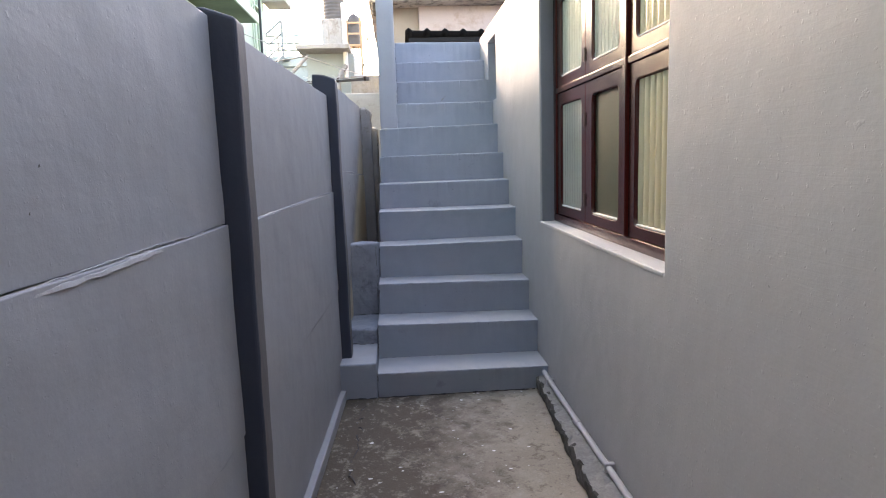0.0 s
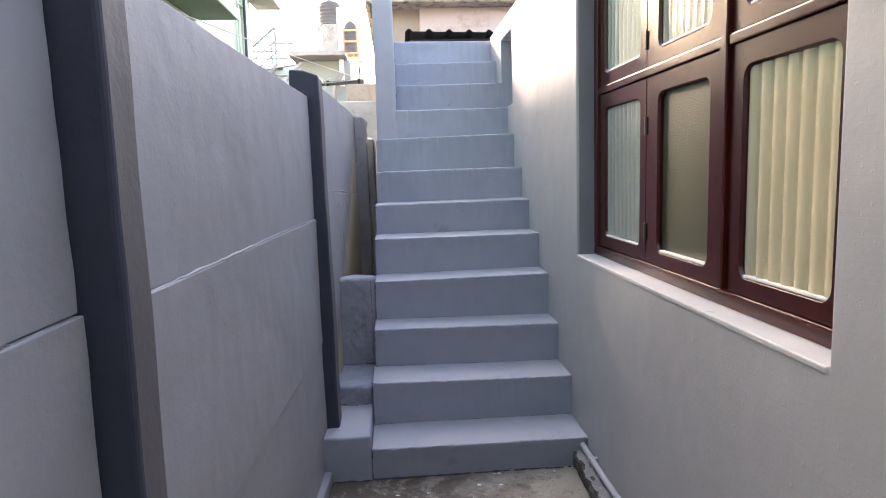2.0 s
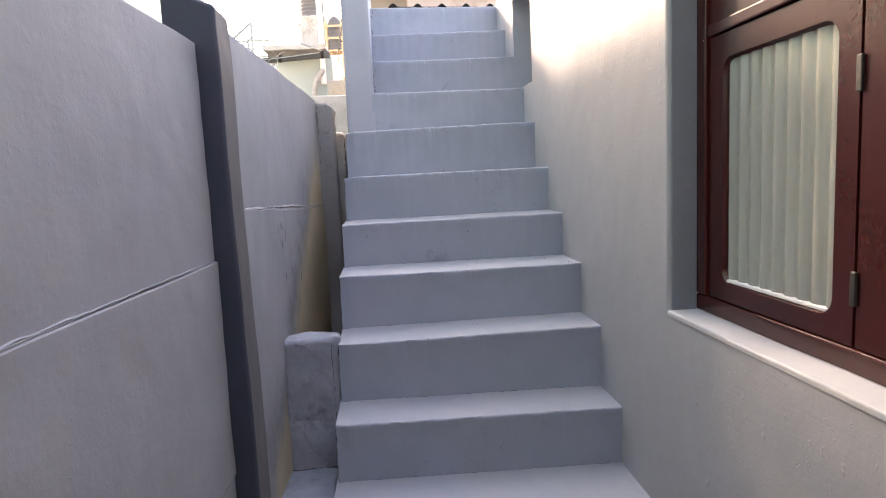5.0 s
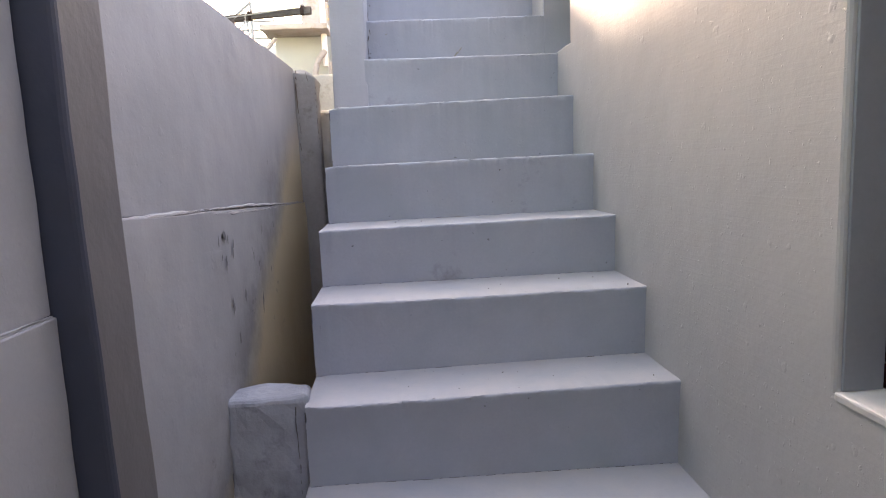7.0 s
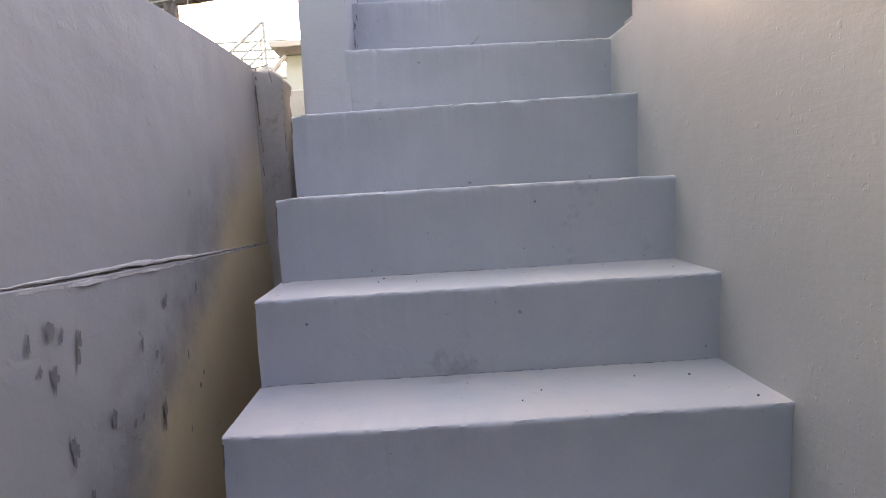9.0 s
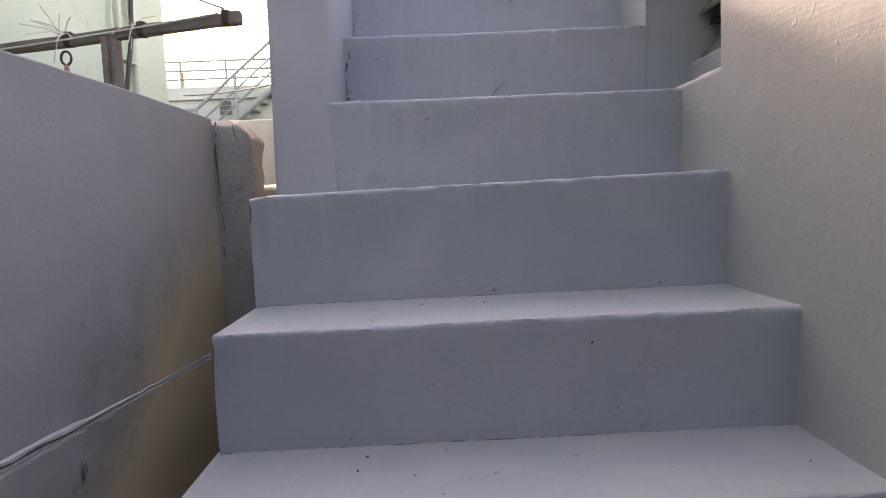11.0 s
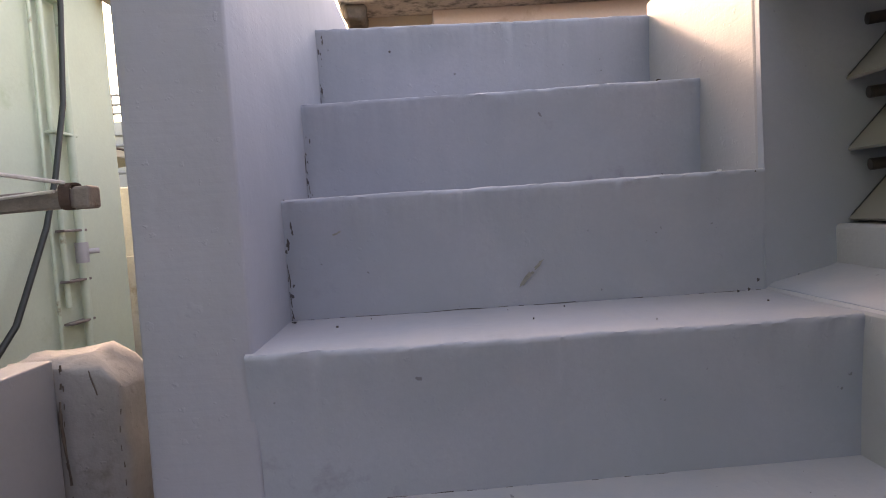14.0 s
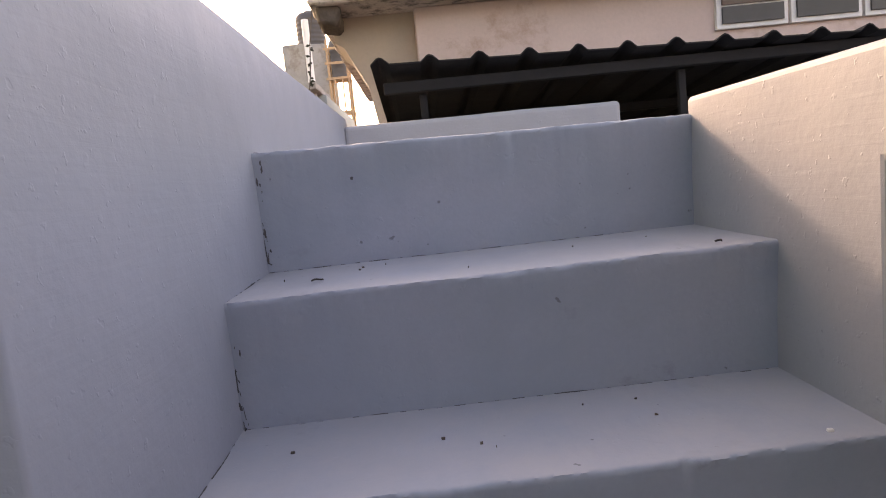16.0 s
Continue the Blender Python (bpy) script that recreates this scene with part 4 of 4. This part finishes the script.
add_box(bm, -0.371, -0.363, 1.872, 1.888, 0.0, 1.875)
add_box(bm, -0.363, -0.350, 1.865, 1.895, 0.0, 1.875, bevel=0.003, cuts=10, wob=0.001)
part("post", bm, RUST, line_post)


def arm_at(x):
    """Centre of the cross arm, which runs a little askew to the stair."""
    return Vector((x, 1.880 - 0.264 * (x + 0.345), 1.8840 + 0.008 * (x + 0.345)))


bm = bmesh.new()
add_box(bm, -1.10, -0.046, -0.0125, 0.0125, -0.0125, 0.0125, bevel=0.003, segs=2, cuts=20, wob=0.0015)
for v in bm.verts:
    v.co = arm_at(v.co.x) + Vector((0, v.co.y, v.co.z))
part("arm", bm, RUST, line_post)
bm = box(-0.062, -0.036, -0.0145, 0.0145, -0.0145, 0.0145, bevel=0.004)
for v in bm.verts:
    v.co = arm_at(v.co.x) + Vector((0, v.co.y, v.co.z))
part("end_cap", bm, RUST, line_post)
for x in (-0.072, -0.285, -0.485):
    c = arm_at(x)
    bm = bmesh.new()
    rings = []
    for i in range(21):
        a = 6.2832 * i / 20
        k = 1.0 / max(abs(math.cos(a)), abs(math.sin(a))) * 0.55 + 0.45
        rings.append([bm.verts.new((c.x + dx, c.y + r * k * math.cos(a), c.z + r * k * math.sin(a) + 0.003)) for dx, r in ((-0.007, 0.0150), (-0.007, 0.0178), (0.007, 0.0178), (0.007, 0.0150))])
    for a, b in zip(rings, rings[1:]):
        for q in range(4):
            bm.faces.new((a[q], a[(q + 1) % 4], b[(q + 1) % 4], b[q]))
    part("clamp", bm, RUST_DARK, line_post, "dark rusted clamp round the arm")
c = arm_at(-0.485)
pts = [(c.x + 0.012 * math.cos(a), c.y - 0.020, c.z - 0.045 + 0.016 * math.sin(a)) for a in [6.283 * i / 18 for i in range(19)]]
part("ring", tube_mesh(pts, 0.003, 8, cap=False), STEEL_GREY, line_post, "small steel ring", smooth=True)
cord = thing("clothes_line", (-0.06, 1.80, 1.90), "white nylon cord strung from the cross arm", "cord")
part("cord", tube_mesh(curve_pts(arm_at(-0.072) + Vector((0, -0.012, 0.020)), (-1.33, 0.60, 2.26), 0.02), 0.0028, 6), CORD, cord, smooth=True)
part("cord", tube_mesh(curve_pts(arm_at(-0.085) + Vector((0, -0.019, 0.010)), arm_at(-1.05) + Vector((0, -0.019, -0.004)), 0.006), 0.0022, 6), CORD, cord, smooth=True)
rr = random.Random(7)
for x in (-0.30, -0.485, -0.50):
    for i in range(5):
        bm = bmesh.new()
        d = Vector((rr.uniform(-1, 1), rr.uniform(-1, 0.4), rr.uniform(-0.7, 0.9))).normalized()
        p = arm_at(x) + Vector((0, -0.018, 0.012))
        tube_mesh([p, p + d * 0.03 + Vector((0, 0, 0.006)), p + d * rr.uniform(0.05, 0.085)], 0.0012, 5, bm)
        part("frayed_end", bm, CORD, cord, "frayed cord end sticking out", smooth=True)
rope = thing("rope", (-0.485, 1.895, 1.55), "red and white braided rope hanging from a ring", "rope")
for dx, dz in ((-0.035, 0.30), (0.012, 0.33), (0.028, 0.30)):
    part("strand", tube_mesh([(c.x, c.y - 0.020, c.z - 0.060), (c.x + dx * 0.3, c.y - 0.021, c.z - 0.12), (c.x + dx, c.y - 0.021, c.z - 0.06 - dz)], 0.0042, 8), ROPE, rope, smooth=True)

# ---- green neighbouring house ----
green = thing("green_house", (-3.4, 1.6, 0), "pale green plastered neighbouring house with wall pipes", "house")
# upper part and near end are unseen, sized to keep sun off the wall
bm = box(-5.2, -1.335, -4.5, 4.53, 0, 5.2, bevel=0.012)
for v in bm.verts:
    if v.co.x > -2:
        v.co.x += 0.10 * (v.co.y - 4.0) * (1 if v.co.y < 4.0 else 0) * 0.25
part("wall", bm, GREEN, green)
part("roof", box(-5.4, -1.25, -4.5, 4.59, 5.202, 5.32, bevel=0.01), GREEN, green, "pale green roof slab")
part("shade_fascia", box(-1.05, -1.035, 1.54, 2.73, 2.508, 2.590, bevel=0.004, cuts=12, wob=0.003), GREEN, green, "pale stained edge of the sunshade")
part("sunshade", box(-1.60, -1.05, 1.55, 2.72, 2.515, 2.585, bevel=0.008), GREEN_DARK, green, "green concrete sunshade slab")
part("sunshade", box(-1.334, -1.06, 4.40, 4.82, 3.12, 3.21, bevel=0.008), BEIGE, green, "stained concrete slab end")
pipes = thing("wall_pipe", (-1.33, 4.0, 0), "pale green plastic pipes clipped to the wall", "pipe")


def green_x(y):
    return -1.335 + 0.025 * min(0.0, y - 4.0)


for y, r, z0, z1 in ((3.90, 0.013, 1.50, 5.1), (4.03, 0.021, 0.1, 5.1), (3.83, 0.008, 1.2, 5.1)):
    x = green_x(y) + r + 0.006
    part("tube", tube_mesh([(x, y, z0), (x, y, z1)], r, 12), GREEN_PVC, pipes, smooth=True)
for z in (1.42, 1.62, 1.86, 2.32, 2.95):
    part("clip", box(green_x(3.86) + 0.001, green_x(3.86) + 0.048, 3.875, 4.065, z - 0.006, z + 0.006, bevel=0.003), GREEN_PVC if z > 1.9 else RUST, pipes)
part("valve", tube_mesh([(green_x(4.03) + 0.028, 4.03, 1.70), (green_x(4.03) + 0.028, 4.03, 1.80)], 0.031, 12), PVC, pipes, "grey plastic tap joint", smooth=True)
part("valve", tube_mesh([(green_x(4.03) + 0.028, 4.03, 1.755), (green_x(4.03) + 0.09, 4.07, 1.755)], 0.014, 10), PVC, pipes, "grey plastic tap stem", smooth=True)
cab = thing("cable", (-1.30, 3.9, 1.0), "thick dark green cable hanging down the wall", "cable")
part("cable", tube_mesh([(-1.29, 4.06, 5.1), (-1.285, 4.05, 3.5), (-1.28, 4.005, 2.92), (-1.272, 3.93, 2.45), (-1.27, 3.81, 2.10), (-1.27, 3.71, 1.88), (-1.27, 3.585, 1.69), (-1.27, 3.45, 1.49), (-1.275, 3.25, 1.33), (-1.285, 3.05, 1.15)], 0.013, 10), CABLE, cab, smooth=True)

# ---- beige yard wall and the far house with an outside stair ----
bm = box(-4.2, 0.02, 5.0, 5.15, 0, 2.128, bevel=0.012, segs=3, cuts=30, wob=0.007)
tagged(link("wall_beige", bm, BEIGE), "weathered beige masonry yard wall with rain streaks", "wall", kind="structure")
bm = box(-4.2, 0.02, 4.965, 4.998, 0, 1.68, bevel=0.006, cuts=20, wob=0.003)
tagged(link("wall_beige_plinth", bm, BEIGE), "projecting lower course of the beige wall", "wall", kind="structure")
far = thing("stair_house", (-4.5, 13.0, 0), "pale far house with an outside stair and roof rail", "house")
part("wall", box(-8.0, -1.9, 12.2, 16, 0, 3.56, bevel=0.01), GREEN_GREY, far)
part("roof", box(-8.1, -1.8, 12.13, 16, 3.561, 3.80, bevel=0.01, cuts=10, wob=0.006), GREEN_GREY, far, "pale grey green roof parapet")
wn = part("window", box(-3.58, -3.30, 12.175, 12.215, 3.23, 3.55, bevel=0.004), GREEN_GREY, far)
for j in range(3):
    part("pane", box(-3.55, -3.33, 12.165, 12.174, 3.26 + 0.092 * j, 3.342 + 0.092 * j, bevel=0.003), DARK_PANE, wn)
a, b = Vector((-3.9, 11.9, 2.508)), Vector((-2.4, 11.9, 3.741))
for dz, r in ((0.0, 0.06), (0.29, 0.020), (0.55, 0.020), (0.83, 0.030)):
    part("stair_rail", tube_mesh([a + Vector((0, 0, dz)), b + Vector((0, 0, dz))], r, 8), PALE_STEEL, far, "pale grey steel stair rail", smooth=True)
for dz in (0.36, 0.83):
    part("landing_rail", tube_mesh([(-5.2, 11.9, 2.508 + dz), (-3.9, 11.9, 2.508 + dz)], 0.028, 8), PALE_STEEL, far, smooth=True)
for p, h in ((Vector((-5.2, 11.9, 2.2)), 1.14), (Vector((-4.6, 11.9, 2.2)), 1.14), (a, 0.83), (a.lerp(b, 0.5), 0.83), (b, 0.83)):
    part("rail_post", tube_mesh([p, p + Vector((0, 0, h))], 0.028, 8), PALE_STEEL, far, smooth=True)
part("landing", box(-5.3, -3.85, 11.85, 12.19, 2.12, 2.20, bevel=0.005), PALE_STEEL, far)
for i in range(9):
    p = a.lerp(b, (i + 0.5) / 9)
    part("stair_tread", box(p.x - 0.02, p.x + 0.19, 11.93, 12.19, p.z + 0.02, p.z + 0.045, bevel=0.003), PALE_STEEL, far)
for z in (3.95, 4.11, 4.28):
    part("roof_rail", tube_mesh([(-7, 12.2, z), (-2.0, 12.2, z)], 0.022, 8), PALE_STEEL, far, smooth=True)
for x in (-6, -5.1, -4.25, -3.4, -2.55):
    part("roof_rail_post", tube_mesh([(x, 12.2, 3.79), (x, 12.2, 4.28)], 0.022, 8), PALE_STEEL, far, smooth=True)
slab = thing("canopy_slab", (-3.8, 8.3, 2.7), "stained concrete canopy slab over a doorway", "canopy")
part("slab", box(-4.6, -3.08, 7.4, 9.25, 2.69, 2.78, bevel=0.012, cuts=14, wob=0.010, wscale=5), CANOPY, slab)
part("edge", box(-3.10, -3.065, 7.4, 9.26, 2.782, 2.80, bevel=0.004, cuts=24, wob=0.010, wscale=9), MOULD, slab, "black mould along the slab edge")
part("wall", box(-4.6, -3.6, 7.6, 9.1, 0, 2.69, bevel=0.01), GREEN, slab, "pale green wall under the canopy")


def fronds(base, n, length, seed):
    bm = bmesh.new()
    rr = random.Random(seed)
    for i in range(n):
        a = 6.283 * i / n + rr.uniform(-0.3, 0.3)
        up = rr.uniform(0.25, 1.0)
        d = Vector((math.cos(a), math.sin(a) * 0.5, 0))
        pts = [Vector(base) + d * length * t * 0.9 + Vector((0, 0, length * (up * t * 1.3 - t * t * 0.9))) for t in (0, 0.25, 0.5, 0.75, 1.0)]
        for p, q in zip(pts, pts[1:]):
            for s in (-1, 1):
                for u in (0.0, 0.33, 0.66):
                    o = p.lerp(q, u)
                    tip = o + (q - p).normalized() * length * 0.16 + Vector((0, 0, -0.10 * length)) + Vector((-d.y, d.x, 0)) * s * length * 0.18
                    w_ = (q - p) * 0.16
                    bm.faces.new([bm.verts.new(o), bm.verts.new(o + w_), bm.verts.new(tip)])
    return bm


palm = thing("palm", (-5.16, 14.6, 3.801), "small dry palm standing on the far roof", "palm")
part("trunk", tube_mesh([(-5.16, 14.6, 3.801), (-5.14, 14.6, 4.2), (-5.16, 14.6, 4.60)], [0.05, 0.04, 0.035], 8), TIMBER, palm, smooth=True)
part("crown", fronds((-5.16, 14.6, 4.60), 13, 0.42, 3), LEAF, palm)

# ---- old house with balcony, water tank and scaffold, seen over the fence ----
old = thing("balcony_house", (-1.2, 9.8, 0), "weathered whitewashed house with a roof balcony and rails", "house")
part("wall", box(-1.55, -0.62, 9.45, 13, 0, 3.385, bevel=0.01), GREEN_GREY, old)
part("wall", box(-0.618, -0.10, 9.9, 13, 0, 2.80, bevel=0.01), PEACH, old)
part("balcony", box(-1.66, -0.66, 8.90, 10.2, 3.387, 3.47, bevel=0.012, cuts=12, wob=0.010), WHITEWASH, old, "stained concrete balcony slab")
part("column", box(-1.08, -0.80, 9.30, 9.60, 3.472, 4.02, bevel=0.02, cuts=12, wob=0.018), WHITEWASH, old, "crumbling whitewashed column")
part("soil_pipe", tube_mesh([(-0.765, 9.32, 2.9), (-0.765, 9.32, 4.30)], 0.045, 12), WHITE, old, "white drain pipe", smooth=True)
part("drain", tube_mesh([(-0.765, 9.3, 3.12), (-0.86, 9.2, 2.98), (-0.92, 9.2, 2.80), (-0.92, 9.2, 2.62)], 0.045, 10), WHITEWASH, old, smooth=True)
part("brace", tube_mesh([(-1.75, 9.0, 2.98), (-1.45, 9.0, 3.28)], 0.035, 8), WHITEWASH, old, smooth=True)
low = box(-0.62, 0.30, 8.2, 8.4, 0, 2.78, bevel=0.02, cuts=14, wob=0.02)
tagged(link("wall_broken", low, WHITEWASH), "crumbling whitewashed wall beside the old house", "wall", kind="structure")


wire = thing("overhead_cable", (-0.77, 9.27, 3.47), "thin dark cable strung between the far houses", "cable")
part("cable", tube_mesh(curve_pts((-0.771, 9.27, 3.468), (-4.076, 11.80, 3.583), 0.10, 24), 0.011, 6), CABLE, wire, smooth=True)


def water_tank(loc, r, h):
    tk = thing("water_tank", loc, "ribbed dark plastic roof water tank", "water tank", "roof water tanks")
    prof = [(0.0, 0.0), (r, 0.0)]
    for i in range(7):
        z = h * 0.82 * i / 7
        prof += [(r, z + 0.01), (r * 1.035, z + h * 0.03), (r * 1.035, z + h * 0.07), (r, z + h * 0.09)]
    prof += [(r, h * 0.84), (r * 0.8, h * 0.93), (r * 0.35, h * 0.97), (r * 0.33, h), (0.0, h)]
    bm = bmesh.new()
    n = 24
    rings = [[bm.verts.new((loc[0] + p * math.cos(6.2832 * j / n), loc[1] + p * math.sin(6.2832 * j / n), loc[2] + z)) for j in range(n)] for p, z in prof[1:-1]]
    for a, b in zip(rings, rings[1:]):
        for j in range(n):
            bm.faces.new((a[j], a[(j + 1) % n], b[(j + 1) % n], b[j]))
    bm.faces.new(rings[0][::-1])
    bm.faces.new(rings[-1])
    part("tank", bm, TANK, tk, smooth=True)
    return tk


tagged(link("tank_stand", box(-1.62, -1.03, 13.2, 14.6, 0, 4.88, bevel=0.02, cuts=14, wob=0.012), WHITEWASH), "whitewashed masonry block carrying the roof tanks", "tank stand", kind="structure")
water_tank((-1.33, 13.7, 4.881), 0.27, 0.72)
water_tank((-0.80, 13.12, 4.187), 0.145, 0.78)
rack = thing("timber_rack", (-0.84, 13.0, 0), "pale timber scaffold rack carrying a small tank", "rack")
for x in (-0.985, -0.64):
    for y in (12.90, 13.30):
        part("upright", tube_mesh([(x, y, 0), (x + 0.01, y, 4.86)], 0.022, 8), TIMBER, rack, smooth=True)
for z in (3.55, 4.165, 4.44, 4.70):
    for y in (12.875, 13.275):
        part("rail", box(-1.03, -0.60, y - 0.012, y + 0.012, z - 0.022, z + 0.022, bevel=0.004), TIMBER, rack)
part("deck", box(-1.02, -0.61, 12.89, 13.29, 4.166, 4.186, bevel=0.003), TIMBER, rack, "plank deck of the rack")
for x in (-0.90, -0.76):
    part("pole", tube_mesh([(x, 12.88, 0), (x + 0.02, 12.88, 4.15)], 0.014, 6), TIMBER, rack, smooth=True)

# ---- peach house behind the terrace ----
peach = thing("peach_house", (3.0, 6.5, 0), "peach plastered house with a black-stained cornice", "house")
part("wall", box(0.53, 8.0, 5.60, 10, 0, 3.33, bevel=0.01), PEACH, peach)
bm = bmesh.new()
outline = [(-0.03, 3.331), (-0.03, 3.17), (0.03, 3.13), (0.17, 2.86), (0.21, 2.60), (0.21, 0.0), (0.528, 0.0), (0.528, 3.331)]
rims = [[bm.verts.new((x, y, z)) for x, z in outline] for y in (5.70, 6.40)]
bm.faces.new(rims[0][::-1])
bm.faces.new(rims[1])
for q in range(len(outline)):
    r_ = (q + 1) % len(outline)
    bm.faces.new((rims[0][q], rims[0][r_], rims[1][r_], rims[1][q]))
part("porch_pier", bm, TAN, peach, "tan haunched porch pier under the cornice")
bm = box(-0.14, 8.2, 5.34, 10.2, 3.332, 3.475, bevel=0.025, segs=3, cuts=30, wob=0.014, wscale=6)
part("cornice", bm, CORNICE, peach, "flaking cornice with black mould")
bm = box(-0.09, 0.05, 5.40, 5.69, 3.215, 3.34, bevel=0.035, segs=3, cuts=6, wob=0.02, wscale=9)
part("broken_corner", bm, MOULD, peach, "broken black-stained corner of the cornice", smooth=True)
for i, x0 in enumerate((2.58, 3.10, 3.62)):
    wnd = part("window", box(x0, x0 + 0.50, 5.57, 5.62, 2.99, 3.30, bevel=0.004), WHITE, peach, "white framed louvre window")
    for j in range(2):
        part("pane", box(x0 + 0.035, x0 + 0.465, 5.555, 5.568, 3.022 + 0.125 * j, 3.135 + 0.125 * j, bevel=0.002), (BROWN_PANE if j else DARK_PANE) if i != 1 else DARK_PANE, wnd)

# ---- carport with black profiled sheet roof ----
port = thing("carport", (1.6, 4.6, 2.0), "carport with a black ribbed sheet roof on steel posts", "carport")
bm = bmesh.new()
x = 0.30
cols = []
while x < 5.2:
    for dx, dz in ((0.0, 0.0), (0.025, 0.022), (0.035, 0.026), (0.050, 0.022), (0.075, 0.0), (0.199, 0.0)):
        xx = x + dx
        drop = -0.024 * (xx - 0.3)
        cols.append([bm.verts.new((xx, y, 2.655 + drop + dz - 0.108 * (y - 3.85) + th)) for y in (3.84, 5.58) for th in (0.0, -0.006)])
    x += 0.2
for a, b in zip(cols, cols[1:]):
    bm.faces.new((a[0], a[2], b[2], b[0]))
    bm.faces.new((a[1], a[3], b[3], b[1]))
    bm.faces.new((a[0], b[0], b[1], a[1]))
    bm.faces.new((a[2], b[2], b[3], a[3]))
part("roof_sheet", bm, SHEET, port)
for y in (3.92, 4.75, 5.5):
    part("purlin", box(0.34, 5.2, y, y + 0.05, 2.555 - 0.12 * (y - 3.85), 2.600 - 0.12 * (y - 3.85), bevel=0.004), STEEL_DARK, port)
for xx in (0.50, 1.61, 2.7, 3.8, 4.9):
    part("rafter", box(xx - 0.02, xx + 0.02, 3.93, 5.55, 2.28, 2.325, bevel=0.004), STEEL_DARK, port)
    part("post", box(xx - 0.016, xx + 0.016, 3.97, 4.002, 0.0, 2.54, bevel=0.004), STEEL_DARK, port)
# near-black backing added to paint the shade under the roof
part("back_sheet", box(0.34, 5.2, 5.560, 5.585, 0.0, 2.44, bevel=0.002), SHEET, port, "near-black backing that paints the shade under the carport roof")

# ---- dry creeper hanging from the corner of the peach house ----
creeper = thing("hanging_creeper", (-0.12, 5.36, 3.32), "thin dry creeper hanging from the cornice corner", "creeper")
rr = random.Random(41)
stem = [Vector((-0.11, 5.37, 3.335)), Vector((-0.15, 5.36, 3.10)), Vector((-0.17, 5.35, 2.90)), Vector((-0.21, 5.35, 2.70)), Vector((-0.27, 5.35, 2.45))]
part("stem", tube_mesh(stem, 0.004, 6), MOULD, creeper, smooth=True)
bm = bmesh.new()
for a, b in zip(stem[1:], stem[2:]):
    for i in range(9):
        o = a.lerp(b, rr.random())
        d = Vector((rr.uniform(-1, 1), rr.uniform(-0.6, 0.6), rr.uniform(-1.0, 0.2))).normalized() * rr.uniform(0.02, 0.045)
        side = d.cross(Vector((0, 1, 0.3))).normalized() * rr.uniform(0.006, 0.012)
        bm.faces.new([bm.verts.new(o), bm.verts.new(o + d * 0.5 + side), bm.verts.new(o + d), bm.verts.new(o + d * 0.5 - side)])
part("leaves", bm, LEAF, creeper, "small dry leaves")
